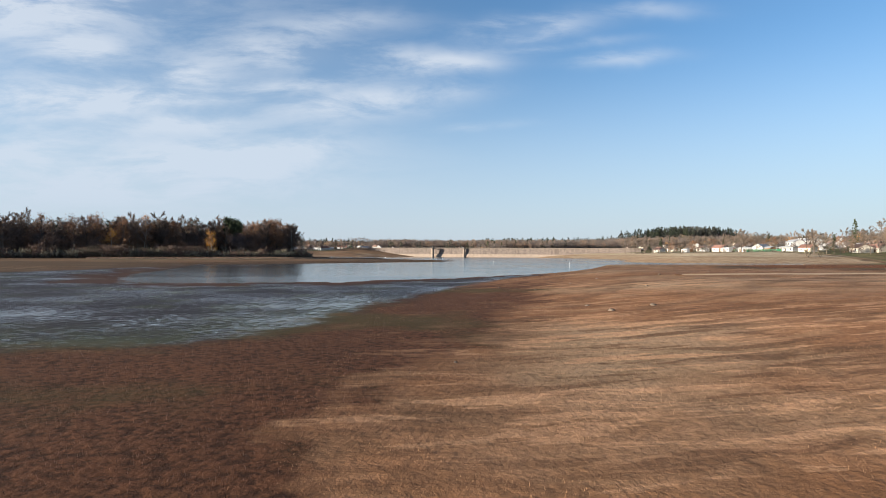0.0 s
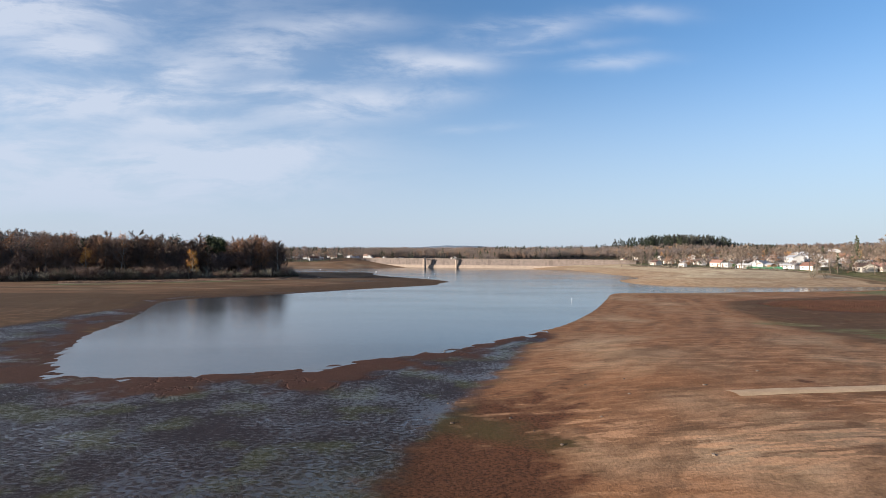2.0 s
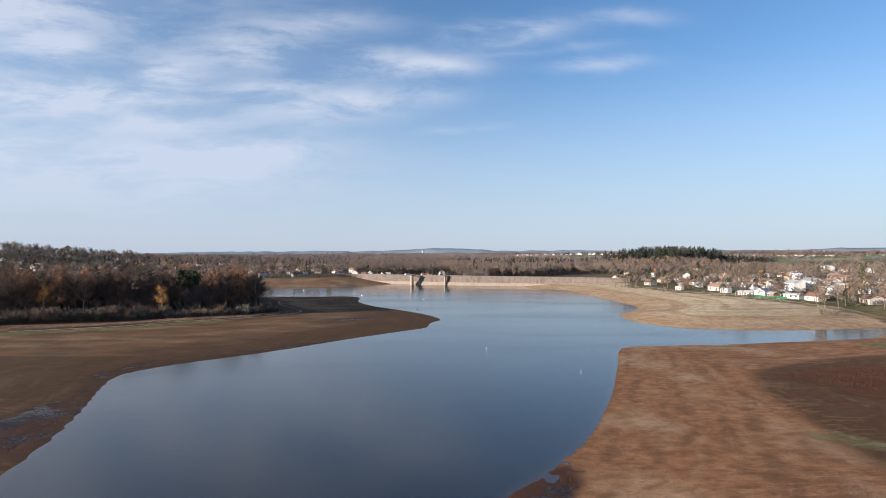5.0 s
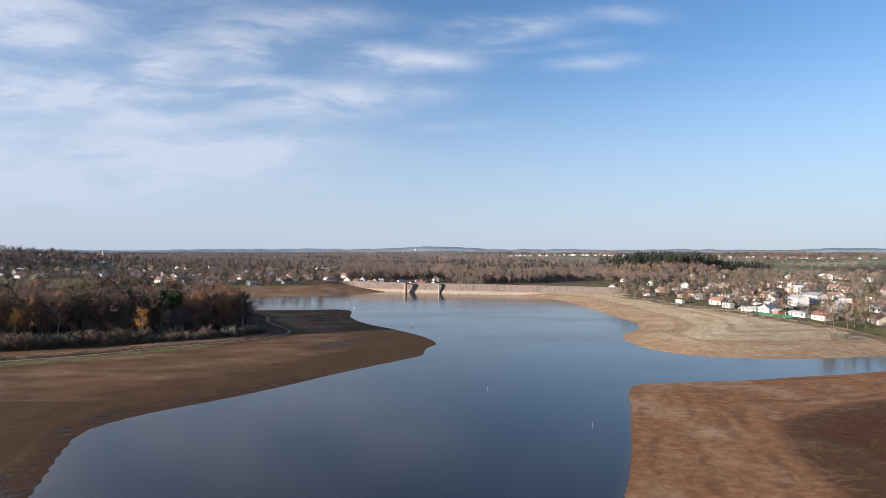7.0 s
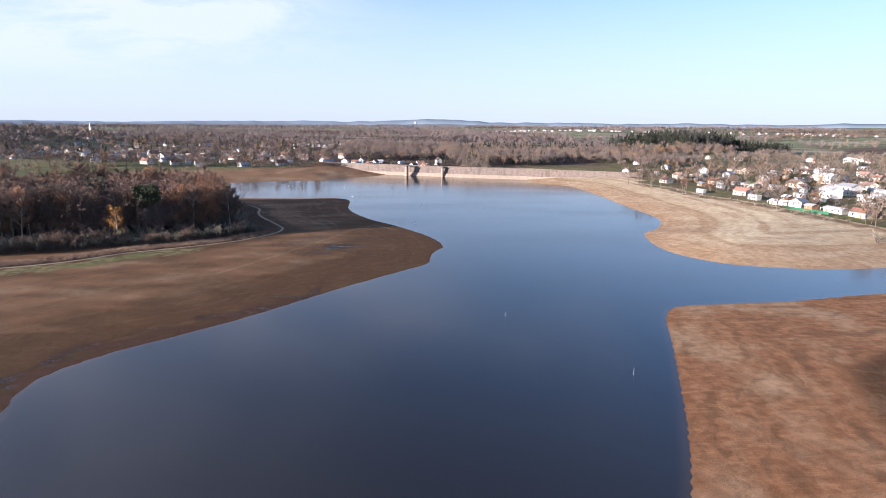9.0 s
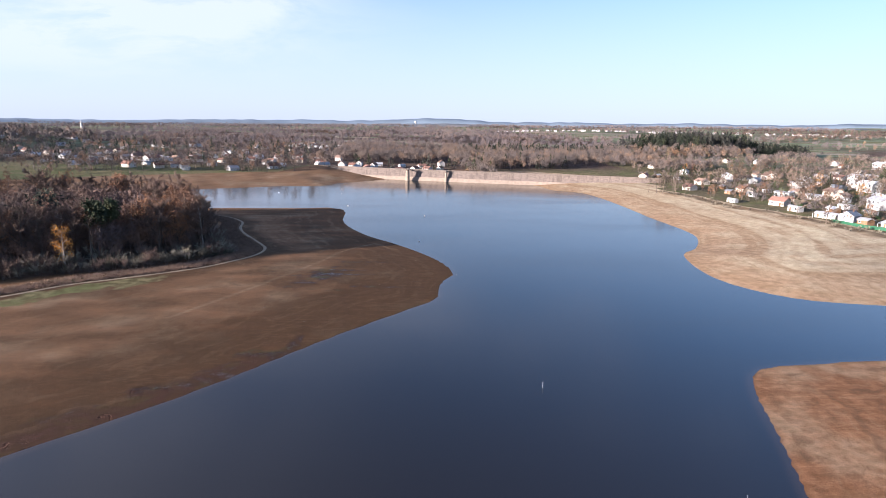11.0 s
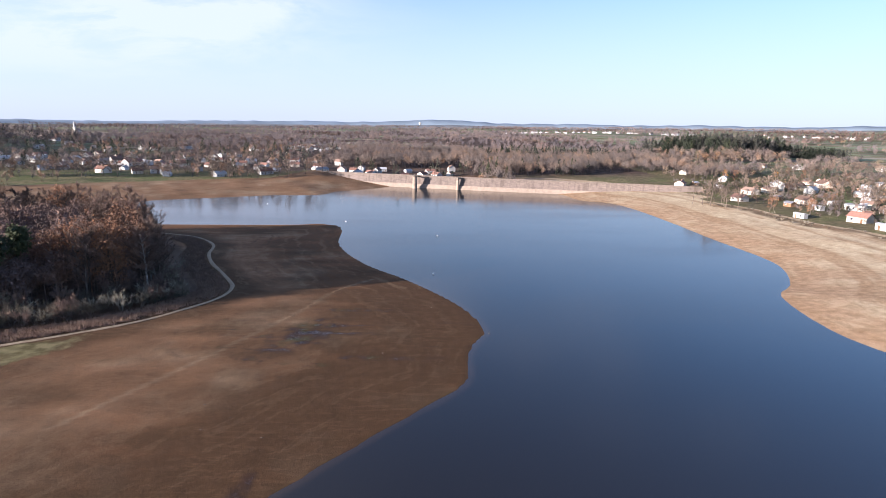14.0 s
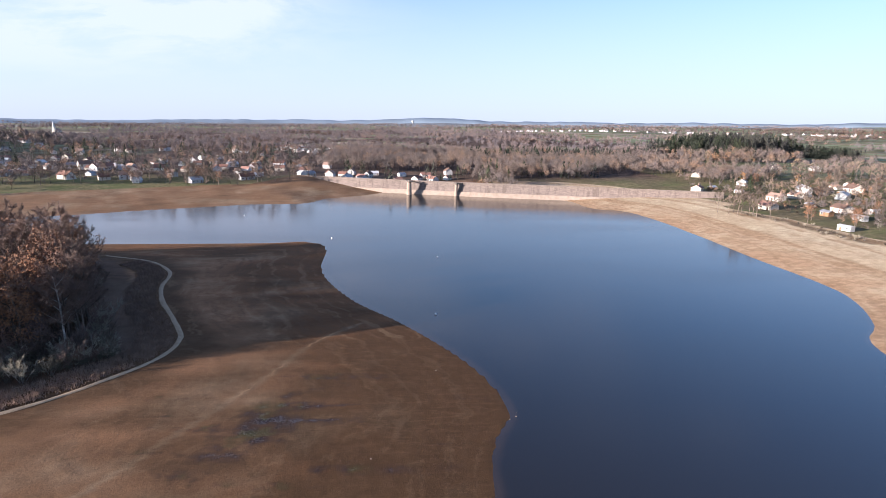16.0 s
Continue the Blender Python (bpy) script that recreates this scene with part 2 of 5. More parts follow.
# masonry of the dam: coursed grey stone with stains that run down
m, n, b = material("dam_masonry", 0.9)
p = n.where()
course = n.noise(n.stretch(p, 0.25, 0.25, 3.0), 1.0, 4.0)
stain = n.noise(n.stretch(p, 0.35, 0.35, 0.05), 1.0, 5.0, 0.6)
c = n.mix(n.ramp(course, 0.3, 0.7), (0.11, 0.088, 0.078), (0.19, 0.152, 0.135))
c = n.mix(n.ramp(stain, 0.45, 0.7, 0.0, 0.6), c, (0.06, 0.047, 0.04))
c = n.mix(n.ramp(n.noise(p, 2.5, 3.0), 0.4, 0.75, 0.0, 0.4), c, (0.21, 0.175, 0.15))
n.join(c, b.inputs["Base Color"])
bp = n.add("Bump")
bp.inputs["Strength"].default_value, bp.inputs["Distance"].default_value = 0.7, 0.06
n.join(n.noise(p, 2.0, 5.0), bp.inputs["Height"])
n.join(bp.outputs[0], b.inputs["Normal"])
M["masonry"] = m

# water: murky, brown over the shallows, a light ripple
m, n, b = material("lake_water", 0.04)
p = n.where()
deep = n.attr("deep").outputs["Fac"]
deep = n.math("ADD", deep, n.math("MULTIPLY", n.math("SUBTRACT", n.noise(p, 0.06, 4.0), 0.5), 0.35))
n.join(n.mix(n.ramp(deep, 0.0, 0.4), (0.036, 0.023, 0.014), (0.0155, 0.0112, 0.0072)), b.inputs["Base Color"])
b.inputs["IOR"].default_value = 1.55
b.inputs["Specular IOR Level"].default_value = 0.5
calm = n.noise(n.stretch(p, 0.008, 0.03, 1.0, 10), 1.0, 3.0)
n.join(n.ramp(calm, 0.35, 0.7, 0.1, 0.17), b.inputs["Roughness"])
bp = n.add("Bump")
bp.inputs["Strength"].default_value, bp.inputs["Distance"].default_value = 0.5, 0.03
n.join(n.noise(n.stretch(p, 0.7, 1.4, 1.0, 25), 1.5, 3.0), bp.inputs["Height"])
n.join(bp.outputs[0], b.inputs["Normal"])
M["water"] = m

# ground: dry lake bed, strand lines, wet mud with puddles, plants, grass and leaf litter
m, n, b = material("ground_soil", 0.95)
p = n.where()
za, zb = n.add("SeparateColor"), n.add("SeparateColor")
n.join(n.attr("zone_a").outputs["Color"], za.inputs[0])
n.join(n.attr("zone_b").outputs["Color"], zb.inputs[0])
wet, pale, veg = za.outputs
grass, litter, lines = zb.outputs
big = n.noise(p, 0.045, 4.0)
mid = n.noise(p, 0.35, 5.0)
fine = n.noise(p, 4.0, 6.0, 0.65)
band_on, gloom = n.attr("zone_a").outputs["Alpha"], n.attr("zone_b").outputs["Alpha"]
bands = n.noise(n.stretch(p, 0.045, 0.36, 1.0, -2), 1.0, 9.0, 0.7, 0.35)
shore = n.math("MULTIPLY", n.attr("shore").outputs["Fac"], 100.0)
sv = n.add("CombineXYZ")
n.join(n.math("MULTIPLY", n.math("ADD", shore, n.math("MULTIPLY", n.math("SUBTRACT", n.noise(p, 0.05, 4.0, 0.6), 0.5), 14.0)), 0.3), sv.inputs[0])
n.join(n.math("MULTIPLY", n.noise(p, 0.03, 4.0), 6.0), sv.inputs[1])
strand = n.noise(sv.outputs[0], 1.0, 4.0, 0.6)
soil = n.mix(n.ramp(mid, 0.3, 0.7), (0.175, 0.08, 0.036), (0.285, 0.136, 0.066))
sand = n.mix(n.ramp(mid, 0.3, 0.7), (0.48, 0.39, 0.25), (0.62, 0.52, 0.355))
ground_c = n.mix(n.math("ADD", n.math("MULTIPLY", pale, 0.85), n.ramp(big, 0.45, 0.75, -0.12, 0.2), clamp=True), soil, sand)
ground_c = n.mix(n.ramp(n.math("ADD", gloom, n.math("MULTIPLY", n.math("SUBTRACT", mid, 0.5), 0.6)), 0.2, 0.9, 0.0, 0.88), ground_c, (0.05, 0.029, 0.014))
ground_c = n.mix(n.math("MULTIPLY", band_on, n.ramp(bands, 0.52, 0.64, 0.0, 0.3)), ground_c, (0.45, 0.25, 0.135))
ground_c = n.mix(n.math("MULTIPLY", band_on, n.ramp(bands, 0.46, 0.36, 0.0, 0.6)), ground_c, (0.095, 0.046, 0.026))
patch = n.noise(n.stretch(p, 0.2, 0.85, 1.0, 3), 1.0, 8.0, 0.62, 0.5)
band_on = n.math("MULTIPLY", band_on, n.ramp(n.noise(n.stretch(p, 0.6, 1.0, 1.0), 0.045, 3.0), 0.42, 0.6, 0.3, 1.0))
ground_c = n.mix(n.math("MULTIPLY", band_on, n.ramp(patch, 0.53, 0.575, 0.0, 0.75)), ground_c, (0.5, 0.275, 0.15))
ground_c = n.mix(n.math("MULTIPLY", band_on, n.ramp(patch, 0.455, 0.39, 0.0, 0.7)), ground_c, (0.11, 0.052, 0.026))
ground_c = n.mix(n.math("MULTIPLY", n.ramp(strand, 0.5, 0.66), n.math("MULTIPLY", lines, 0.6)), ground_c, (0.11, 0.062, 0.034))
ground_c = n.mix(n.math("MULTIPLY", n.ramp(strand, 0.46, 0.32), n.math("MULTIPLY", lines, 0.2)), ground_c, (0.4, 0.27, 0.16))
# broad drift streaks that follow the old shore lines of the beach
drift = n.add("CombineXYZ")
n.join(n.math("MULTIPLY", shore, 0.085), drift.inputs[0])
n.join(n.math("MULTIPLY", n.noise(p, 0.009, 4.0, 0.6), 3.0), drift.inputs[1])
drift_v = n.noise(drift.outputs[0], 1.0, 5.0, 0.62)
ground_c = n.mix(n.math("MULTIPLY", n.ramp(pale, 0.4, 0.5), n.ramp(drift_v, 0.47, 0.62, 0.0, 0.6)), ground_c, n.mix(n.ramp(mid, 0.3, 0.7), (0.22, 0.13, 0.07), (0.34, 0.215, 0.12)))
plants = n.mix(n.ramp(fine, 0.35, 0.65), (0.04, 0.017, 0.009), (0.14, 0.057, 0.027))
plants = n.mix(n.ramp(big, 0.5, 0.6, 0.0, 0.7), plants, (0.06, 0.05, 0.018))
ground_c = n.mix(n.ramp(n.math("ADD", veg, n.math("ADD", n.math("MULTIPLY", n.math("SUBTRACT", mid, 0.5), 1.2), n.math("MULTIPLY", n.math("SUBTRACT", bands, 0.5), 1.1))), 0.3, 0.6), ground_c, plants)
turf = n.mix(n.ramp(mid, 0.3, 0.7), (0.09, 0.09, 0.036), (0.2, 0.165, 0.085))
turf = n.mix(n.ramp(big, 0.45, 0.62, 0.0, 0.55), turf, (0.075, 0.105, 0.03))
plots = n.noise(n.stretch(p, 0.0022, 0.006, 1.0, 12), 1.0, 2.0)
inland = n.ramp(shore, 150.0, 400.0)
turf = n.mix(n.math("MULTIPLY", inland, n.ramp(plots, 0.5, 0.54)), turf, (0.19, 0.235, 0.14))
turf = n.mix(n.math("MULTIPLY", inland, n.ramp(plots, 0.44, 0.4)), turf, (0.3, 0.26, 0.2))
ground_c = n.mix(n.ramp(n.math("ADD", grass, n.math("MULTIPLY", n.math("SUBTRACT", mid, 0.5), 0.5)), 0.35, 0.6), ground_c, turf)
leafy = n.mix(n.ramp(n.noise(p, 0.12, 5.0), 0.35, 0.65), (0.055, 0.038, 0.03), (0.125, 0.085, 0.065))
ground_c = n.mix(litter, ground_c, leafy)
damp = n.math("ADD", wet, n.math("MULTIPLY", n.math("SUBTRACT", mid, 0.5), 0.7))
damp = n.ramp(damp, 0.2, 0.7)
mud = n.mix(n.ramp(fine, 0.3, 0.7), (0.012, 0.008, 0.009), (0.034, 0.022, 0.022))
algae = n.math("MULTIPLY", n.attr("algae").outputs["Fac"], n.ramp(n.noise(p, 0.5, 5.0, 0.65), 0.35, 0.55, 0.3, 1.0))
mud = n.mix(n.math("MAXIMUM", n.ramp(n.noise(p, 0.16, 5.0), 0.52, 0.62, 0.0, 0.8), algae), mud, n.mix(n.ramp(fine, 0.3, 0.7), (0.026, 0.03, 0.009), (0.07, 0.066, 0.022)))
ridge_m = n.math("MULTIPLY", damp, n.ramp(n.math("ADD", shore, n.math("MULTIPLY", n.math("SUBTRACT", n.noise(p, 0.07, 5.0, 0.65), 0.5), 60.0)), 11.0, 3.0))
mud = n.mix(ridge_m, mud, n.mix(n.ramp(fine, 0.3, 0.7), (0.04, 0.017, 0.011), (0.095, 0.044, 0.03)))
ground_c = n.mix(damp, ground_c, mud)
ground_c = n.mix(n.ramp(fine, 0.38, 0.68, 0.0, 0.42), ground_c, n.mix(0.75, ground_c, (0.03, 0.015, 0.008)))
n.join(ground_c, b.inputs["Base Color"])
pools = n.math("ADD", n.math("MULTIPLY", n.noise(n.stretch(p, 0.8, 1.1, 1.0, 8), 2.6, 9.0, 0.72, 0.3), 0.62), n.math("MULTIPLY", n.noise(p, 0.09, 3.0), 0.38))
sepp = n.add("SeparateXYZ")
n.join(p, sepp.inputs[0])
pools = n.math("MULTIPLY", n.ramp(pools, 0.465, 0.565), n.ramp(sepp.outputs[1], -62.0, -40.0, 1.0, 0.7))
pools = n.math("MULTIPLY", pools, n.math("MULTIPLY", n.ramp(damp, 0.45, 0.95), n.math("SUBTRACT", 1.0, n.math("MULTIPLY", ridge_m, 0.85))))
n.join(n.math("SUBTRACT", n.ramp(n.math("SUBTRACT", damp, ridge_m), 0.0, 1.0, 0.95, 0.58), n.math("MULTIPLY", pools, 0.42)), b.inputs["Roughness"])
n.join(n.ramp(pools, 0.0, 1.0, 0.1, 0.6), b.inputs["Specular IOR Level"])
rel = n.math("ADD", n.math("MULTIPLY", fine, 0.5), mid)
cracks = n.add("TexVoronoi", feature="DISTANCE_TO_EDGE")
cracks.inputs["Scale"].default_value = 0.24
curl = n.add("TexNoise")
curl.inputs["Scale"].default_value, curl.inputs["Detail"].default_value = 0.3, 5.0
n.join(p, curl.inputs["Vector"])
n.join(n.mix(0.1, n.stretch(p, 0.75, 1.0, 1.0, 35), n.mix(1.0, curl.outputs["Color"], (60.0, 60.0, 60.0), "MULTIPLY")), cracks.inputs["Vector"])
cleft = n.math("MULTIPLY", n.math("MULTIPLY", n.ramp(cracks.outputs["Distance"], 0.05, 0.0), n.ramp(damp, 0.4, 0.9)), n.math("MULTIPLY", n.ramp(shore, 26.0, 8.0), n.ramp(n.noise(p, 0.11, 4.0), 0.47, 0.6)))
rel = n.math("SUBTRACT", rel, n.math("MULTIPLY", cleft, 2.0))
rel = n.math("MULTIPLY", rel, n.math("SUBTRACT", 1.0, pools))
bp = n.add("Bump")
bp.inputs["Strength"].default_value, bp.inputs["Distance"].default_value = 0.7, 0.14
n.join(rel, bp.inputs["Height"])
n.join(bp.outputs[0], b.inputs["Normal"])
M["ground"] = m


# ---- small builders ----
def mesh_of(name, verts, faces, mat=None, smooth=False, **values):
    """A mesh from an array of places and an array of faces; values: a number for each vertex."""
    me = bpy.data.meshes.new(name)
    verts, faces = np.asarray(verts, np.float32), np.asarray(faces, np.int32)
    k = faces.shape[1]
    me.vertices.add(len(verts))
    me.vertices.foreach_set("co", verts.ravel())
    me.loops.add(faces.size)
    me.loops.foreach_set("vertex_index", faces.ravel())
    me.polygons.add(len(faces))
    me.polygons.foreach_set("loop_start", np.arange(0, faces.size, k, dtype=np.int32))
    me.update(calc_edges=True)
    me.polygons.foreach_set("use_smooth", np.full(len(faces), smooth))
    for key, v in values.items():
        v = np.asarray(v, np.float32)
        a = me.attributes.new(key, "FLOAT_COLOR" if v.ndim == 2 else "FLOAT", "POINT")
        if v.ndim == 2:
            a.data.foreach_set("color", v.ravel())
        else:
            a.data.foreach_set("value", v)
    if mat:
        me.materials.append(M[mat])
    return me


def thing(name, label, category, group="", place=None, kind=""):
    ob = new(name)
    ob.empty_display_size = 0.5
    if place is not None:
        ob.matrix_basis = place
    return tagged(ob, label, category, group, kind)


def part(name, data, parent, label=""):
    """Links a mesh as one part under a thing or another part."""
    ob = new(name, data)
    ob.parent = parent
    if label:
        ob["label"] = label
    return ob


def box_mesh(name, x0, x1, y0, y1, z0, z1, mat, bevel=0.0):
    bm = bmesh.new()
    bmesh.ops.create_cube(bm, size=1, matrix=Matrix.Translation(((x0 + x1) / 2, (y0 + y1) / 2, (z0 + z1) / 2)) @ Matrix.Diagonal((x1 - x0, y1 - y0, z1 - z0, 1)))
    if bevel:
        bmesh.ops.bevel(bm, geom=bm.edges[:], offset=bevel, segments=1, affect="EDGES")
    return bm_mesh(name, bm, mat)


def bm_mesh(name, bm, mat):
    me = bpy.data.meshes.new(name)
    bm.to_mesh(me)
    bm.free()
    me.materials.append(M[mat])
    return me


def spline(points, step=4.0, closed=False):
    """A smooth line through the points."""
    p = np.asarray(points, float)
    if closed:
        q = np.vstack([p[-1], p, p[:2]])
    else:
        q = np.vstack([2 * p[0] - p[1], p, 2 * p[-1] - p[-2]])
    line = []
    for a, b, c, d in zip(q, q[1:], q[2:], q[3:]):
        k = max(1, int(np.linalg.norm(c - b) / step))
        for t in np.arange(k) / k:
            line.append(0.5 * (2 * b + (c - a) * t + (2 * a - 5 * b + 4 * c - d) * t * t + (3 * b - a - 3 * c + d) * t ** 3))
    if not closed:
        line.append(p[-1])
    return np.array(line)


def nearest(line, x, y, closed=False):
    """How far each place lies from a line."""
    far = np.full(np.shape(x), 1e9)
    ends = np.roll(line, -1, 0) if closed else line[1:]
    for (ax, ay), (bx, by) in zip(line, ends):
        vx, vy = bx - ax, by - ay
        t = np.clip(((x - ax) * vx + (y - ay) * vy) / (vx * vx + vy * vy + 1e-9), 0, 1)
        np.minimum(far, (x - ax - t * vx) ** 2 + (y - ay - t * vy) ** 2, out=far)
    return np.sqrt(far)


def inside(line, x, y):
    hit = np.zeros(np.shape(x), bool)
    for (ax, ay), (bx, by) in zip(line, np.roll(line, -1, 0)):
        if ay != by:
            hit ^= ((ay > y) != (by > y)) & (x < (bx - ax) * (y - ay) / (by - ay) + ax)
    return hit


def step(lo, hi, v):
    t = np.clip((np.asarray(v, float) - lo) / (hi - lo), 0, 1)
    return t * t * (3 - 2 * t)


def waves(x, y, size, seed):
    """Cheap smooth undulation between about -1 and 1."""
    r = np.random.RandomState(seed)
    v = 0
    for k in range(7):
        a, f, ph = r.uniform(0, 6.28), 6.28 / size * r.uniform(0.6, 2.2), r.uniform(0, 6.28)
        v = v + np.sin((x * math.cos(a) + y * math.sin(a)) * f + ph + 1.3 * np.sin((x * math.sin(a) - y * math.cos(a)) * f * 0.7 + ph))
    return v / 4


# ---- the lie of the land ----
NEAR_SHORE = [(-43, -17), (-38, -24), (-26, -25), (-13, -22), (-5, -16), (5, -9), (13, -2), (21, 6), (30, 17), (38, 29), (51, 54), (60, 74), (70, 97), (77, 114), (85, 124), (102, 126.5)]
INLET = [(124, 128), (150, 133), (175, 137), (197, 143), (230, 156), (262, 172), (235, 174), (211, 170), (173, 166.5), (150, 170)]
EAST_SHORE = [(133, 177), (122.5, 193), (121.5, 213), (129, 240), (141, 252), (154, 273), (160, 294), (161, 338), (164, 383), (165, 436), (160, 470), (142, 484)]
DAM_SHORE = [(135, 526), (86, 545), (53, 557), (23, 569), (6, 572), (-15, 547), (-41, 527), (-52, 503), (-85, 497), (-115, 483), (-145, 469), (-170, 454), (-215, 430), (-225, 395)]
CAPE_SHORE = [(-180, 372), (-116, 371), (-58, 373), (-32, 374), (-24, 358), (-22, 320), (-10, 286), (5, 263), (17, 241), (23, 225), (25, 209), (20.5, 201), (18, 193), (16, 180),
              (3, 166), (-13, 149), (-25, 135), (-36, 122), (-52, 106), (-62, 97), (-70, 84), (-68, 70), (-62, 50), (-57, 30), (-53, 8)]
LAKE = spline(NEAR_SHORE + INLET + EAST_SHORE + DAM_SHORE + CAPE_SHORE, 5.0, True)
WOOD = np.array([(-70, 246), (-75, 240), (-86, 232), (-101, 225), (-120, 218), (-140, 211), (-162, 203), (-200, 190), (-260, 170), (-330, 146), (-420, 124), (-420, 300), (-200, 318),
                 (-124, 334), (-110, 328), (-101, 312), (-92, 294), (-82, 274), (-74, 260)], float)
SHRUB_FOOT = spline([(-62, 240), (-66, 236), (-74, 228), (-84, 220), (-94, 213), (-106, 209), (-122, 203), (-140, 196), (-162, 188), (-200, 174), (-270, 152)], 2.2)
CAPE_PATH = spline([(-150, 165), (-117, 181), (-101, 196), (-84, 206), (-68, 217), (-57, 230), (-51, 241), (-51, 253), (-58, 268), (-66, 283), (-72, 299), (-76, 318), (-90, 336), (-110, 346)], 3.0)
FIELD_TRACK = spline([(31.7, -43.6), (47, -42.6), (62, -40.8), (110, -35)], 4.0)
CAPE_TRACK = spline([(-58, 165), (-44, 190), (-26, 226), (-17, 248), (-6, 262)], 4.0)
MUD = spline([(-110, -80), (-40, -84), (-15, -88), (-6, -87), (-3, -83), (-1, -77), (2, -66), (6, -52), (12, -38), (19, -22), (24, -6), (31, 12), (25, 14), (5, -8), (-30, -20), (-50, -5), (-57, 30), (-63, 52), (-69, 66), (-76, 52), (-78, 20), (-95, -20)], 5.0, True)
CAMP_WALL = spline([(222, 440), (228, 410), (228, 385), (228, 352), (233, 332), (236, 314), (239, 299), (239, 277), (240, 250), (250, 222)], 4.0)


def shore_far(x, y):
    d = nearest(LAKE, x, y, True)
    return np.where(inside(LAKE, x, y), -d, d)


def lowland(x, y):
    """One on the flats of the spit and the cape, nought where the bank climbs."""
    east = (1 - step(128, 150, y - 0.12 * (x - 120))) * (1 - step(140, 280, x))
    westward = 1 - step(392, 430, y)
    return np.where(x > 30, east, westward)


def height(x, y, s=None):
    x, y = np.asarray(x, float), np.asarray(y, float)
    s = shore_far(x, y) if s is None else s
    land = np.maximum(s, 0)
    f = lowland(x, y)
    low = 0.95 * (1 - np.exp(-land / 60)) + 0.07 * waves(x, y, 38, 3) * step(3, 20, land) + 0.03 * waves(x, y, 7, 4) * step(2, 8, land)
    bank = 8.6 * (1 - np.exp(-land / 62)) + 0.15 * waves(x, y, 45, 5) * step(8, 40, land)
    low = low + 1.55 * step(2, 34, x) * step(25, -15, y) * step(4, 30, land)
    low = low + step(-60, -40, x) * step(48, 28, x) * step(22, 8, y) * step(12, 3, land) * (0.035 * waves(x + 0.5 * y, y - 0.6 * x, 5, 6) + 0.03 * waves(x, y, 13, 7))
    far = np.hypot(x, y - 150)
    plain_rise = 0.016 * np.clip(far - 450, 0, 1400) + 0.004 * np.clip(far - 1850, 0, 4000)
    inland = 4 * step(255, 400, x) * step(120, 200, y) * step(700, 560, y)
    tilt = (0.0135 * x - 0.003 * far) * step(700, 1500, far)
    hills = inland + tilt + 7 * waves(x, y, 1300, 8) * step(500, 1400, far) + step(3200, 4500, far) * (4 + 6 * waves(x, y, 1900, 9))
    knoll = 13 * np.exp(-((x - 445) / 120) ** 2 - ((y - 820) / 90) ** 2) + 22 * np.exp(-((x + 640) / 170) ** 2 - ((y - 830) / 160) ** 2)
    knoll = knoll + 5.0 * np.exp(-((x + 66) / 30) ** 2 - ((y - 594) / 22) ** 2)
    z = f * low + (1 - f) * bank + plain_rise + hills + knoll
    return np.where(s > 0, z, -np.minimum(-s * 0.09, 6.0))


def height_at(x, y):
    return float(height(np.array([x]), np.array([y]))[0])


def lines_of(mid0, mid1, step0, lo, hi, grow):
    a = list(np.arange(mid0, mid1 + 1e-6, step0))
    d = step0
    while a[-1] < hi:
        d *= grow
        a.append(a[-1] + d)
    d = step0
    while a[0] > lo:
        d *= grow
        a.insert(0, a[0] - d)
    return np.array(a)


XS = lines_of(-120, 175, 1.5, -4600, 4600, 1.045)
YS = lines_of(-108, 290, 1.35, -900, 4750, 1.045)
gx, gy = np.meshgrid(XS, YS)
gx, gy = gx.ravel(), gy.ravel()
gs = shore_far(gx, gy)
gz = height(gx, gy, gs)
nx, ny = len(XS), len(YS)
idx = np.arange(nx * ny).reshape(ny, nx)
quads = np.stack([idx[:-1, :-1], idx[:-1, 1:], idx[1:, 1:], idx[1:, :-1]], -1).reshape(-1, 4)

gf = lowland(gx, gy)
far = np.hypot(gx, gy - 150)
mud_d = nearest(MUD, gx, gy, True)
mud_in = np.where(inside(MUD, gx, gy), 1, -1) * mud_d
wet = np.maximum(step(-3, 10, mud_in), 0.4 * step(1.8, 0.3, gs) * (gf > 0.5))
puddle = np.exp(-((gx + 22 - 0.5 * (gy - 208)) / 8) ** 2 - ((gy - 208) / 18) ** 2)
wet = np.maximum(wet, 0.9 * step(10, 4, gs) * (gx > -70) * step(34, 24, gx) * step(20, 8, gy))
wet = np.maximum(wet, 0.5 * step(13, 5, gs + 5 * waves(gx, gy, 22, 36)) * (gx < -20) * (gy < 150) * (gy > 20))
wet = np.maximum(wet, (0.55 + 0.3 * waves(gx * 0.4, gy, 7, 31)) * puddle)
streaks_on = step(-0.1, 0.6, waves(gx * 0.1, gy + 0.1 * gx, 8, 64)) * np.exp(-((gx + 14) / 40) ** 2 - ((gy - 208) / 30) ** 2)
wet = np.maximum(wet, 0.56 * streaks_on * ((gx < 30) & (gy > 130)))
east_beach = (gx > 95) & (gy > 140)
pale = np.where(east_beach, 0.52 + 0.48 * step(4, 45, gs + 6 * waves(gx, gy, 50, 37)), np.where(gx > -30, 0.14, 0.1))
pale = np.where((gx < 30) & (gy > 60), 0.04 + 0.2 * step(10, 45, gs), pale)
pale = np.where((gx < 30) & (gy > 400), 0.3, pale)
pale = np.maximum(pale, 0.5 * step(1.3, 0.4, nearest(CAPE_TRACK, gx, gy)) * (gy > 150))
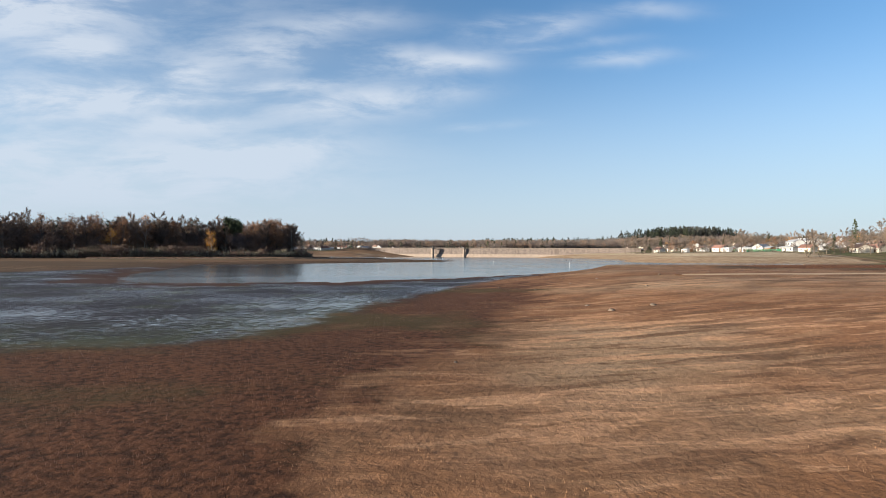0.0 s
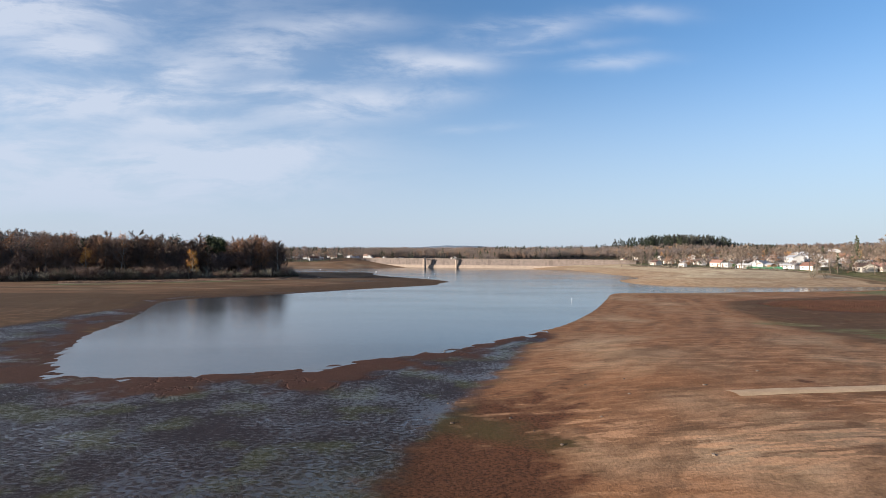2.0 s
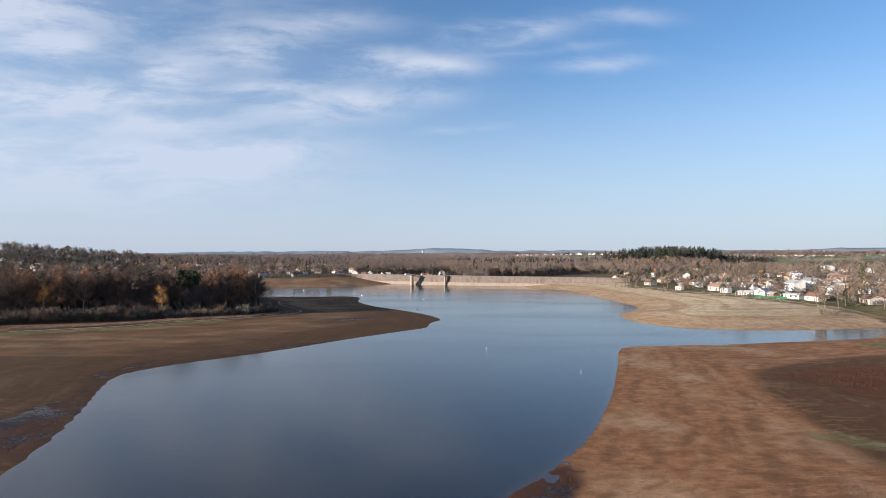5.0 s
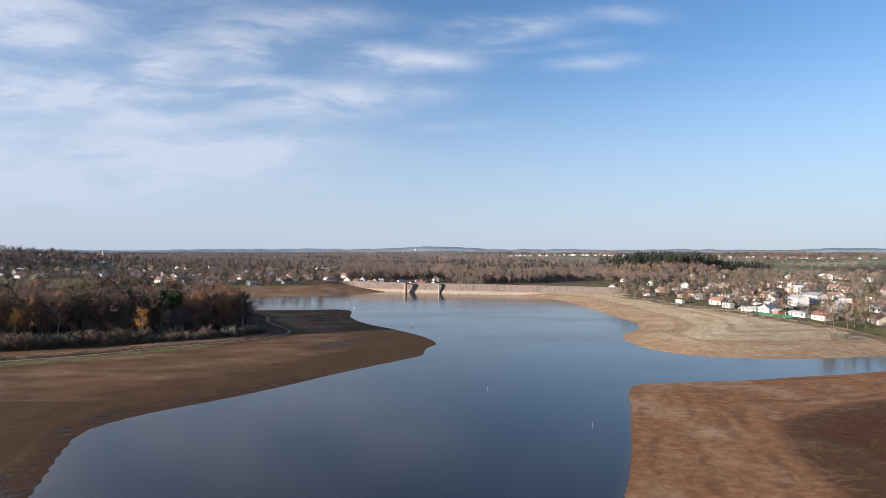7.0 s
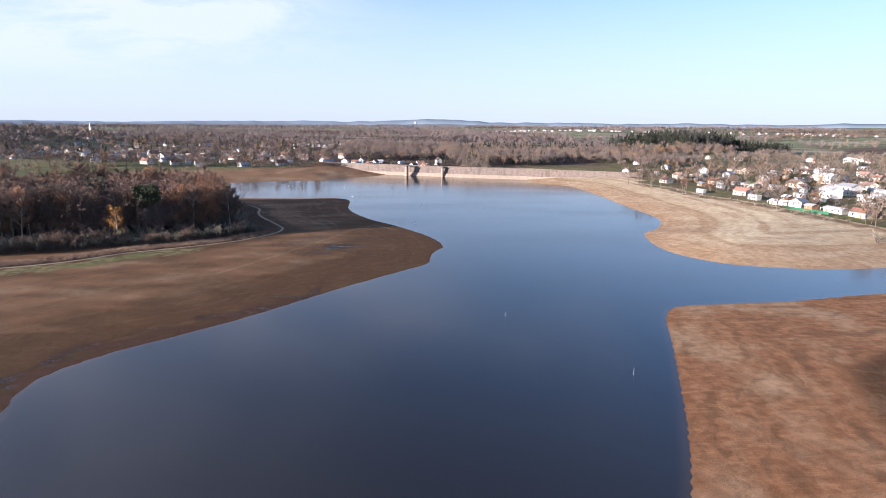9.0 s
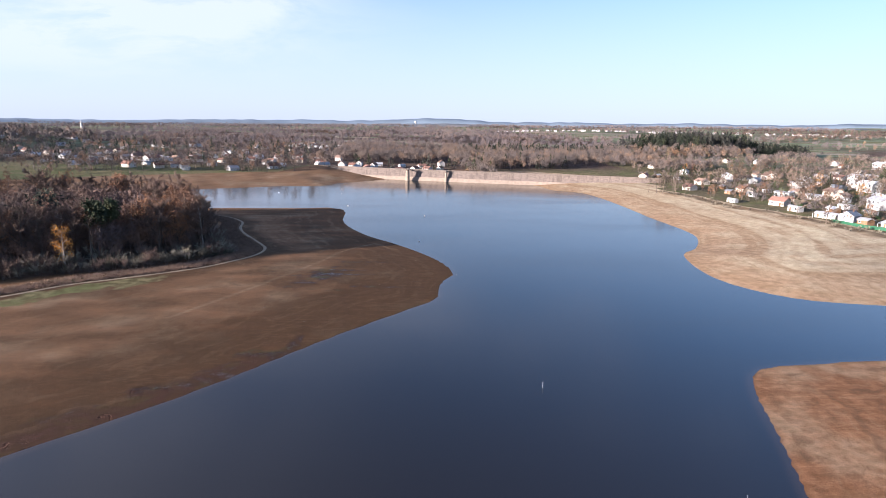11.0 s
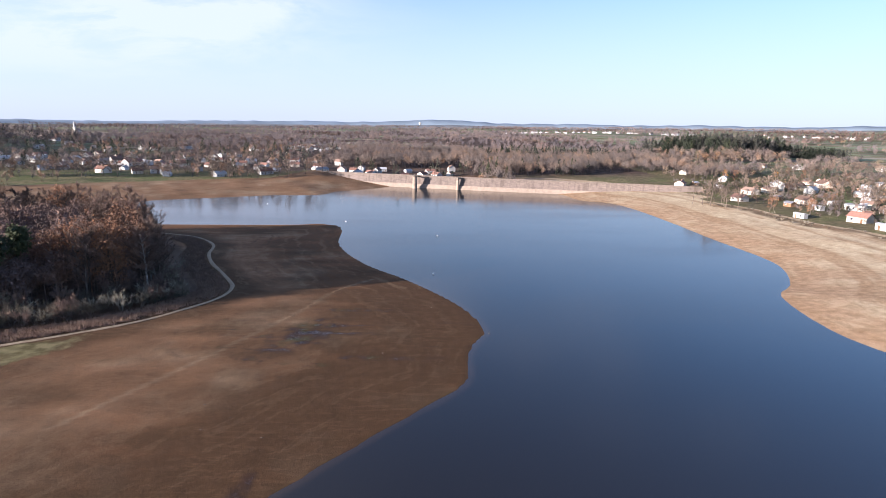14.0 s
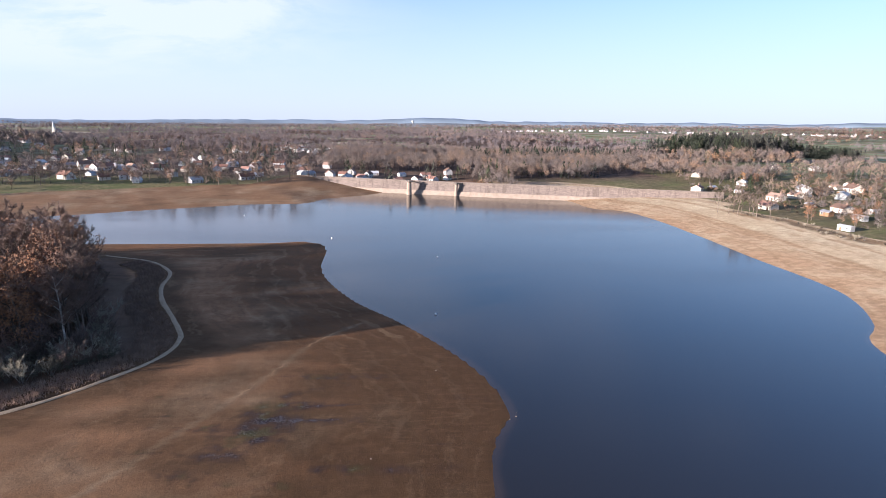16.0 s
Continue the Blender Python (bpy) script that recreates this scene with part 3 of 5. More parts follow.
veg = 0.72 * step(-15, -2, mud_in) * step(9, 2, mud_in) * (gy < 20) * (0.3 + 0.7 * step(-28, -55, gy))
veg = np.maximum(veg, 0.95 * step(-84, -89, gy) * step(2.0, -2.5, gx))
veg = np.maximum(veg, 0.95 * step(1.15, 0.85, np.hypot((gx - 138) / 34, (gy - 60) / 23) + 0.12 * waves(gx, gy, 20, 23)))
veg = np.maximum(veg, 0.22 * step(0.2, 0.8, waves(gx, gy, 30, 21)) * (gf > 0.5) * (gy < -10))
belt = nearest(WOOD, gx, gy, True)
in_wood = inside(WOOD, gx, gy)
cape_grass = (gx < 0) & (gy > 100) & (belt < 12) & ~in_wood
upland = step(62, 82, gs) * (1 - gf)
upland = np.where(east_beach & (gy < 460), step(-4, 3, gx - np.interp(gy, CAMP_WALL[::-1, 1], CAMP_WALL[::-1, 0])), upland)
camp = (gx > 200) & (gy > 150) & (gy < 620) & (gx < 620)
on_cape_edge = (gx < -40) & (gy > 110) & (gy < 260) & ~in_wood
on_cape_edge = on_cape_edge * step(9, 3, nearest(CAPE_PATH + np.array([4.0, -5.0]), gx, gy) + 2.5 * waves(gx, gy, 18, 83)) * step(-62, -80, gx)
grass = np.maximum(upland, 0.8 * np.exp(-((gx + 104) / 7) ** 2 - ((gy - 202) / 4) ** 2))
grass = np.maximum(grass, 0.75 * step(150, 190, gx) * (gy < 140) * (gs > 12))
grass = np.maximum(grass, 0.5 * step(62, 75, gx) * step(-45, -20, gy) * step(40, 20, gy) * step(0.0, 0.5, waves(gx, gy, 40, 33)))
grass = np.maximum(grass, 0.55 * on_cape_edge)
grass = np.maximum(grass, 0.5 * np.exp(-((gx - 80) / 15) ** 2 - ((gy - 2) / 12) ** 2))
fields = step(0.25, 0.45, waves(gx, gy, 420, 41)) * step(600, 900, far)
litter = np.where(in_wood, step(0, 4, belt), 0)
litter = np.maximum(litter, step(560, 640, gy) * (gs > 0) * (1 - fields) * step(-500, -300, gx + 0.2 * gy))
litter = np.maximum(litter, 0.8 * step(700, 1000, far) * (1 - fields)) * (1 - 0.85 * step(1900, 2500, far))
litter = litter * (1 - 0.75 * step(420, 560, gx) * step(840, 960, gy))
meadow = (gx > 260) & (gy > 560) & (gy < 800) & (gx < 760)
litter = np.where(meadow, 0.35 * litter, litter)
litter = np.maximum(litter, camp * upland * (0.4 - 0.4 * step(0.0, 0.5, waves(gx, gy, 60, 77))))
litter = np.maximum(litter, 0.7 * cape_grass * (1 - grass))
flat_zone = np.array([(60, -30), (66, -14), (76, 20), (88, 60), (100, 80), (130, 96), (172, 106), (210, 60), (160, 0), (110, -34)], float)
flat_in = np.where(inside(flat_zone, gx, gy), 1, -1) * nearest(flat_zone, gx, gy, True)
veg = np.maximum(veg, 0.3 * step(-2, 5, flat_in))
pale = pale * (1 - 0.9 * step(-2, 5, flat_in))
on_cape = (gx < 30) & (gy > 60) & (gy < 385)
strand_on = np.where(east_beach, 0.35, np.where(on_cape, 0.3 + 0.7 * (gy > 250), np.where(gf > 0.5, 0.85, 0.5))) * (gs > 0)
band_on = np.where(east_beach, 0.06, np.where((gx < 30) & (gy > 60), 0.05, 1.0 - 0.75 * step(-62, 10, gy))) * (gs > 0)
path_d = nearest(CAPE_PATH, gx, gy)
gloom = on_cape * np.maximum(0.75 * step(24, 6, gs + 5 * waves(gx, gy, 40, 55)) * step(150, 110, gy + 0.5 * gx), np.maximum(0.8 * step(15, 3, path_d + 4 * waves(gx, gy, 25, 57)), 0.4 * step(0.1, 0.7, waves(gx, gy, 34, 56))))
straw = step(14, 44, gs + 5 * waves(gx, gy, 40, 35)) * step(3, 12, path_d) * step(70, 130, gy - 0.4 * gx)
# past y 245 the soil is coloured paler to lift the wood's cast shadow
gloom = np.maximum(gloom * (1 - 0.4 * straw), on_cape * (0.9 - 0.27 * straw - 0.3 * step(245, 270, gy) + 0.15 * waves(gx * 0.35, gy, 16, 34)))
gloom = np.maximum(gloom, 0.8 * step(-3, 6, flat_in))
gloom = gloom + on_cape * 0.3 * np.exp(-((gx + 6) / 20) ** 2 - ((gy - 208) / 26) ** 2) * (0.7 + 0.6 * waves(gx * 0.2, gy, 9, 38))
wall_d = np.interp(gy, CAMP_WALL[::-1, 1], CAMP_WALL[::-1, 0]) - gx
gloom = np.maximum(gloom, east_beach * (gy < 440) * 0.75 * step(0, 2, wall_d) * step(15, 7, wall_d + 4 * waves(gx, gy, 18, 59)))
gloom = np.maximum(gloom, ((gx < 30) & (gy > 400)) * (0.48 + 0.15 * waves(gx * 0.3, gy, 12, 39)))
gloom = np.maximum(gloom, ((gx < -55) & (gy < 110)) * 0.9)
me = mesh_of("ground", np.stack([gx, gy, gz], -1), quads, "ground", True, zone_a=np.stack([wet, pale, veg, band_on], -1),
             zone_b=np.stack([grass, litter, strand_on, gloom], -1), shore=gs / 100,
             algae=np.exp(-((mud_in - 4) / 6) ** 2) * step(-45, -70, gy))
tagged(new("ground", me), "dry brown lake bed with mud flats, sandy beaches and grass", "ground", kind="structure")

# the water lies in one sheet at level nought, cut to a box round the lake
wx, wy = np.meshgrid(np.linspace(-260, 290, 221), np.linspace(-45, 600, 260))
wx, wy = wx.ravel(), wy.ravel()
ws = shore_far(wx, wy)
wi = np.arange(wx.size).reshape(260, 221)
wq = np.stack([wi[:-1, :-1], wi[:-1, 1:], wi[1:, 1:], wi[1:, :-1]], -1).reshape(-1, 4)
wq = wq[(ws[wq] < 6).any(1)]
me = mesh_of("water", np.stack([wx, wy, 0 * wx], -1), wq, "water", True, deep=np.clip(-ws / 5, 0, 1))
tagged(new("water", me), "calm blue-grey reservoir water, brown in the shallows", "water", kind="structure")


def ribbon(name, line, width, lift, mat, label, category):
    """A strip laid along a line just over the ground, with a slightly ragged edge."""
    r = np.random.RandomState(5)
    d = np.gradient(line, axis=0)
    d /= np.linalg.norm(d, axis=1)[:, None]
    side = np.stack([-d[:, 1], d[:, 0]], -1)
    cols = []
    for k in (-1, -0.4, 0.4, 1):
        q = line + side * (k * width / 2 + r.uniform(-0.12, 0.12, len(line))[:, None] * abs(k))
        cols.append(np.c_[q, height(q[:, 0], q[:, 1]) + lift * (1.3 if abs(k) < 1 else 0.3)])
    v = np.stack(cols, 1).reshape(-1, 3)
    i = np.arange(len(line) * 4).reshape(-1, 4)
    f = np.stack([i[:-1, :-1], i[:-1, 1:], i[1:, 1:], i[1:, :-1]], -1).reshape(-1, 4)
    return tagged(new(name, mesh_of(name, v, f, mat, True)), label, category, kind="structure")


ribbon("footpath", CAPE_PATH, 1.35, 0.12, "gravel", "pale gravel footpath winding along the edge of the wood", "path")
ribbon("field_track", FIELD_TRACK, 2.2, 0.1, "sand", "light sandy track across the dry lake bed", "track")
ribbon("shore_walk", CAMP_WALL, 1.8, 0.12, "gravel", "pale shore walk in front of the holiday homes", "path")

# ---- the dam ----
CREST = spline([(-66, 594), (-34, 583), (-12, 574), (73, 545), (136, 527), (192, 509), (242, 492)], 8.0)
TOP = 10.2


def dam_strip(name, profile, mat, parent, label="", line=CREST):
    """A solid run along the dam; profile: how far towards the lake, and how high."""
    d = np.gradient(line, axis=0)
    d /= np.linalg.norm(d, axis=1)[:, None]
    side = np.stack([d[:, 1], -d[:, 0]], -1)
    v = np.stack([np.c_[line + side * o, np.full(len(line), z)] for o, z in profile], 1).reshape(-1, 3)
    k = len(profile)
    i = np.arange(len(line) * k).reshape(-1, k)
    j = np.roll(i, -1, 1)
    f = np.stack([i[:-1], j[:-1], j[1:], i[1:]], -1).reshape(-1, 4)
    return part(name, mesh_of(name, v, f, mat), parent, label)


dam = thing("dam", "long grey stone masonry dam with pale concrete foot", "dam", kind="structure")
dam_strip("upper_wall", [(1.5, 3.4), (0.4, TOP - 0.35), (-3.6, TOP - 0.35), (-4.5, 0.5), (1.5, 0.5)], "masonry", dam)
dam_strip("foot_wall", [(4.6, -3.0), (2.2, 3.3), (1.0, 3.3), (1.0, -3.0)], "concrete", dam, "pale concrete foot of the dam")
dam_strip("coping", [(0.75, TOP - 0.35), (0.75, TOP - 0.05), (-0.1, TOP), (-0.1, TOP - 0.35)], "coping", dam)
dam_strip("parapet", [(0.3, TOP - 0.05), (0.3, TOP + 0.45), (-0.05, TOP + 0.45), (-0.05, TOP - 0.05)], "masonry", dam)
cd = np.gradient(CREST, axis=0)
cd /= np.linalg.norm(cd, axis=1)[:, None]
rib_mesh = None
for k in range(2, len(CREST) - 1, 2):
    if rib_mesh is None:
        bm = bmesh.new()
        a = [bm.verts.new(q) for q in ((-0.14, -1.57, 3.3), (0.14, -1.57, 3.3), (0.14, -0.47, TOP - 0.4), (-0.14, -0.47, TOP - 0.4), (-0.14, -0.2, 3.3), (0.14, -0.2, 3.3), (0.14, 0.2, TOP - 0.4), (-0.14, 0.2, TOP - 0.4))]
        for q in ((0, 1, 2, 3), (1, 5, 6, 2), (4, 0, 3, 7), (3, 2, 6, 7), (5, 4, 7, 6), (0, 4, 5, 1)):
            bm.faces.new([a[i] for i in q])
        rib_mesh = bm_mesh("joint_rib", bm, "coping")
    rib = part("joint_rib", rib_mesh, dam)
    rib.matrix_basis = Matrix.Translation((*CREST[k], 0)) @ Matrix.Rotation(math.atan2(cd[k][1], cd[k][0]), 4, "Z")


def ring(bm, n, r0, r1, z0, z1, turn=0.0):
    return bmesh.ops.create_cone(bm, cap_ends=True, segments=n, radius1=r0, radius2=r1, depth=z1 - z0, matrix=Matrix.Translation((0, 0, (z0 + z1) / 2)) @ Matrix.Rotation(turn, 4, "Z"))


def intake_tower(x, label, r, top, out_far):
    k = int(np.argmin(abs(CREST[:, 0] - x)))
    turn = math.atan2(cd[k][1], cd[k][0])
    base = CREST[k] + np.array([cd[k][1], -cd[k][0]]) * out_far
    t = thing("intake_tower", label, "tower", "intake towers", Matrix.Translation((*base, 0)) @ Matrix.Rotation(turn, 4, "Z"))
    bm = bmesh.new()
    ring(bm, 16, r * 1.25, r, -4, top - 1.6)
    part("shaft", bm_mesh("shaft", bm, "concrete"), t)
    bm = bmesh.new()
    ring(bm, 16, r * 1.0, r * 1.45, top - 1.6, top - 1.1)
    ring(bm, 16, r * 1.45, r * 1.45, top - 1.1, top - 0.8)
    part("platform", bm_mesh("platform", bm, "coping"), t)
    bm = bmesh.new()
    for a in range(10):
        c, s = math.cos(a * 0.628) * r * 1.36, math.sin(a * 0.628) * r * 1.36
        bmesh.ops.create_cone(bm, cap_ends=True, segments=6, radius1=0.05, radius2=0.05, depth=1.1, matrix=Matrix.Translation((c, s, top - 0.25)))
    for zz in (0.28, -0.2):
        loop = [(math.cos(a * 0.314) * r * 1.36, math.sin(a * 0.314) * r * 1.36) for a in range(20)]
        for (ax, ay), (bx, by) in zip(loop, loop[1:] + loop[:1]):
            q = [bm.verts.new((ax, ay, top + zz - 0.04)), bm.verts.new((bx, by, top + zz - 0.04)), bm.verts.new((bx, by, top + zz + 0.04)), bm.verts.new((ax, ay, top + zz + 0.04))]
            bm.faces.new(q)
    part("railing", bm_mesh("railing", bm, "rail"), t)
    bm = bmesh.new()
    ring(bm, 12, r * 0.5, r * 0.45, top - 0.8, top + 0.1)
    ring(bm, 12, r * 0.6, r * 0.1, top + 0.1, top + 0.5)
    part("valve_housing", bm_mesh("valve_housing", bm, "coping"), t)
    bm = bmesh.new()
    bmesh.ops.create_cube(bm, size=1, matrix=Matrix.Translation((0, out_far / 2, TOP - 0.35)) @ Matrix.Diagonal((1.8, out_far, 0.5, 1)))
    for sx in (-0.85, 0.85):
        for hz in (0.5, 1.0):
            bmesh.ops.create_cube(bm, size=1, matrix=Matrix.Translation((sx, out_far / 2, TOP - 0.1 + hz)) @ Matrix.Diagonal((0.08, out_far, 0.08, 1)))
    part("footbridge", bm_mesh("footbridge", bm, "coping"), t)
    return t


intake_tower(23, "round stone intake tower standing in the water before the dam", 1.7, 11.2, 8.0)
intake_tower(57, "slender concrete valve tower joined to the dam by a bridge", 1.1, 10.3, 3.6)


# ---- trees ----
def tube(path, radii, n=5):
    path, radii = np.asarray(path, float), np.asarray(radii, float)
    d = np.gradient(path, axis=0)
    d /= np.linalg.norm(d, axis=1)[:, None] + 1e-9
    u = np.cross(d, [0.31, 0.77, 0.55])
    u /= np.linalg.norm(u, axis=1)[:, None] + 1e-9
    v = np.cross(d, u)
    a = np.arange(n) * 2 * np.pi / n
    p = path[:, None] + radii[:, None, None] * (np.cos(a)[None, :, None] * u[:, None] + np.sin(a)[None, :, None] * v[:, None])
    i = np.arange(len(path) * n).reshape(-1, n)
    j = np.roll(i, -1, 1)
    return p.reshape(-1, 3), np.stack([i[:-1], j[:-1], j[1:], i[1:]], -1).reshape(-1, 4)


def merged(pieces):
    v, f, at = [], [], 0
    for a, b in pieces:
        v.append(a)
        f.append(b + at)
        at += len(a)
    return np.concatenate(v), np.concatenate(f)


def skeleton_of(r, h, spread, bare=0.3, limbs=11, subs=6):
    """Trunk, limbs and branches; and the branches as start, way and length for what grows on them."""
    t = np.linspace(0, 1, 7)
    lean = r.uniform(-0.06, 0.06, 2) * h
    trunk = np.c_[lean[0] * t ** 2 + 0.015 * h * np.sin(5 * t + r.uniform(0, 6)), lean[1] * t ** 2 + 0.015 * h * np.sin(4 * t + r.uniform(0, 6)), h * 0.93 * t]
    base = 0.014 * h + 0.04
    pieces, tips = [tube(trunk, base * (1 - 0.9 * t) + 0.02, 6)], []
    for k in range(limbs):
        at = bare + (0.96 - bare) * (k + r.uniform(0, 0.8)) / limbs
        start = np.array([np.interp(at, t, trunk[:, c]) for c in range(3)])
        a = k * 2.4 + r.uniform(-0.5, 0.5)
        rise = r.uniform(0.35, 0.85) + 0.35 * at
        way = np.array([math.cos(a), math.sin(a), rise])
        way /= np.linalg.norm(way)
        length = spread * h * (1.1 - 0.75 * abs(at - 0.45) * 1.5) * r.uniform(0.75, 1.15)
        q = np.linspace(0, 1, 4)[:, None]
        limb = start + way * length * q + np.array([0, 0, 0.12 * length]) * q ** 2
        pieces.append(tube(limb, np.linspace(base * 0.42, 0.025, 4), 4))
        for m in range(subs):
            u = r.uniform(0.3, 1.0)
            s = start + way * length * u + np.array([0, 0, 0.12 * length]) * u ** 2
            w2 = way * 0.8 + r.normal(0, 0.55, 3) + np.array([0, 0, 0.35])
            w2 /= np.linalg.norm(w2)
            l2 = length * r.uniform(0.3, 0.55)
            pieces.append(tube([s, s + w2 * l2 * 0.5, s + w2 * l2 + np.array([0, 0, 0.1 * l2])], [0.045, 0.035, 0.015], 3))
            tips.append((s, w2, l2))
    tips.append((trunk[-2], np.array([0, 0, 1.0]), h * 0.16))
    return merged(pieces), tips


def twigs_on(r, tips, each, length, width):
    n = len(tips) * each
    s = np.repeat(np.array([a for a, _, _ in tips]), each, 0)
    w = np.repeat(np.array([b for _, b, _ in tips]), each, 0)
    le = np.repeat(np.array([c for _, _, c in tips]), each)
    at = s + w * (le * r.uniform(0.1, 1.0, n))[:, None]
    way = w * 0.7 + r.normal(0, 0.6, (n, 3)) + np.array([0, 0, 0.3])
    way /= np.linalg.norm(way, axis=1)[:, None]
    side = np.cross(way, r.normal(0, 1, (n, 3)))
    side /= np.linalg.norm(side, axis=1)[:, None] + 1e-9
    le2, wi = r.uniform(0.5, 1.0, n)[:, None] * length, r.uniform(0.5, 1.0, n)[:, None] * width
    v = np.stack([at - side * wi, at + side * wi, at + way * le2], 1).reshape(-1, 3)
    return v, np.arange(n * 3).reshape(-1, 3)


def leaves_on(r, tips, each, size, fuzz):
    n = len(tips) * each
    s = np.repeat(np.array([a for a, _, _ in tips]), each, 0)
    w = np.repeat(np.array([b for _, b, _ in tips]), each, 0)
    le = np.repeat(np.array([c for _, _, c in tips]), each)
    at = s + w * (le * r.uniform(0.2, 1.15, n))[:, None] + r.normal(0, fuzz, (n, 3))
    a = r.normal(0, 1, (n, 3))
    a /= np.linalg.norm(a, axis=1)[:, None]
    b = np.cross(a, r.normal(0, 1, (n, 3)))
    b /= np.linalg.norm(b, axis=1)[:, None] + 1e-9
    k = r.uniform(0.5, 1.0, (n, 1)) * size
    v = np.stack([at - a * k, at + b * k * 0.6, at + a * k, at - b * k * 0.6], 1).reshape(-1, 3)
    return v, np.arange(n * 4).reshape(-1, 4)


def tree_kind(name, kind, seed, h, spread, label, group):
    """One tree with its trunk and crown at the origin, to be copied."""
    r = np.random.RandomState(seed)
    t = thing(name, label, "tree", group)
    if kind in ("bare", "birch", "garden"):
        garden = kind == "garden"
        (v, f), tips = skeleton_of(r, h, spread, 0.35 if kind == "birch" else 0.28, 9 if garden else 12, 3 if garden else 6)
        part("trunk", mesh_of("trunk", v, f, "pale_bark" if kind == "birch" else "bark", True), t)
        v, f = twigs_on(r, tips, 72 if garden else 62, (0.085 if garden else 0.062) * h, (0.0045 if garden else 0.0022) * h)
        part("crown", mesh_of("crown", v, f, "grey_twig" if kind == "garden" else "twig"), t)
    elif kind in ("russet", "orange"):
        (v, f), tips = skeleton_of(r, h, spread, 0.22 if kind == "russet" else 0.12, 11, 5)
        part("trunk", mesh_of("trunk", v, f, "bark" if kind == "russet" else "pale_bark", True), t)
        v, f = leaves_on(r, tips, 24, 0.0155 * h, 0.036 * h)
        part("crown", mesh_of("crown", v, f, kind), t)
    elif kind == "pine":
        (v, f), tips = skeleton_of(r, h, spread * 0.8, 0.55, 9, 4)
        part("trunk", mesh_of("trunk", v, f, "pine_bark", True), t)
        v, f = leaves_on(r, tips, 50, 0.024 * h, 0.03 * h)
        part("crown", mesh_of("crown", v, f, "pine"), t)
    elif kind == "spruce":
        tr = tube([(0, 0, 0), (0, 0, h * 0.5), (0, 0, h * 0.98)], [0.018 * h, 0.011 * h, 0.01], 6)
        part("trunk", mesh_of("trunk", *tr, "bark", True), t)
        tips = []
        for k in range(70):
            u = (k + r.uniform(0, 1)) / 70
            a, le = r.uniform(0, 6.28), spread * h * (1.02 - u) + 0.25
            tips.append((np.array([0, 0, h * (0.06 + 0.92 * u)]), np.array([math.cos(a), math.sin(a), -0.18]), le))
        v, f = leaves_on(r, tips, 9, 0.026 * h, 0.01 * h)
        part("crown", mesh_of("crown", v, f, "pine"), t)
    return t


def shrub_kind(name, seed, h, mat, label, group):
    r = np.random.RandomState(seed)
    stems, tips = [], []
    for k in range(12):
        a, o = r.uniform(0, 6.28), r.uniform(0.2, 0.75)
        way = np.array([math.cos(a) * o, math.sin(a) * o, 1.0])
        way /= np.linalg.norm(way)
        le = h * r.uniform(0.6, 0.9)
        s = np.array([math.cos(a), math.sin(a), 0]) * 0.12 * h * r.uniform(0, 1)
        stems.append(tube([s - way * 0.2, s + way * le * 0.5, s + way * le], [0.05, 0.035, 0.015], 3))
        for m in range(4):
            w2 = way + r.normal(0, 0.4, 3)
            tips.append((s + way * le * r.uniform(0.25, 0.9), w2 / np.linalg.norm(w2), h * 0.3))
    t = thing(name, label, "shrub", group)
    part("branchwork", mesh_of("branchwork", *merged(stems), "bark", True), t)
    part("crown", mesh_of("crown", *twigs_on(r, tips, 24, 0.15 * h, 0.0085 * h), mat), t)
    return t


def set_out(templates, spots, r, lo=0.8, hi=1.2, sink=0.1):
    """Stands copies of the templates on the ground; the first of each is the template itself."""
    spots = np.asarray(spots, float)
    zs = height(spots[:, 0], spots[:, 1])
    used = set()
    for n, ((x, y), z) in enumerate(zip(spots, zs)):
        k = n % len(templates) if n < len(templates) else r.randint(len(templates))
        t = templates[k]
        m = Matrix.Translation((x, y, z - sink)) @ Matrix.Rotation(r.uniform(0, 6.28), 4, "Z")
        if k not in used:
            t.matrix_basis = m
            used.add(k)
        else:
            s = r.uniform(lo, hi)
            copy_thing(t, m @ Matrix.Diagonal((s * r.uniform(0.9, 1.1), s * r.uniform(0.9, 1.1), s, 1)))


def scatter(poly, n, r, apart):
    lo, hi = np.min(poly, 0), np.max(poly, 0)
    got = []
    for x, y in r.uniform(lo, hi, (n * 40, 2)):
        if len(got) >= n:
            break
        if all((x - a) ** 2 + (y - b) ** 2 > apart * apart for a, b in got[-400:]):
            got.append((x, y))
    got = np.array(got)
    return got[inside(np.asarray(poly), got[:, 0], got[:, 1])]


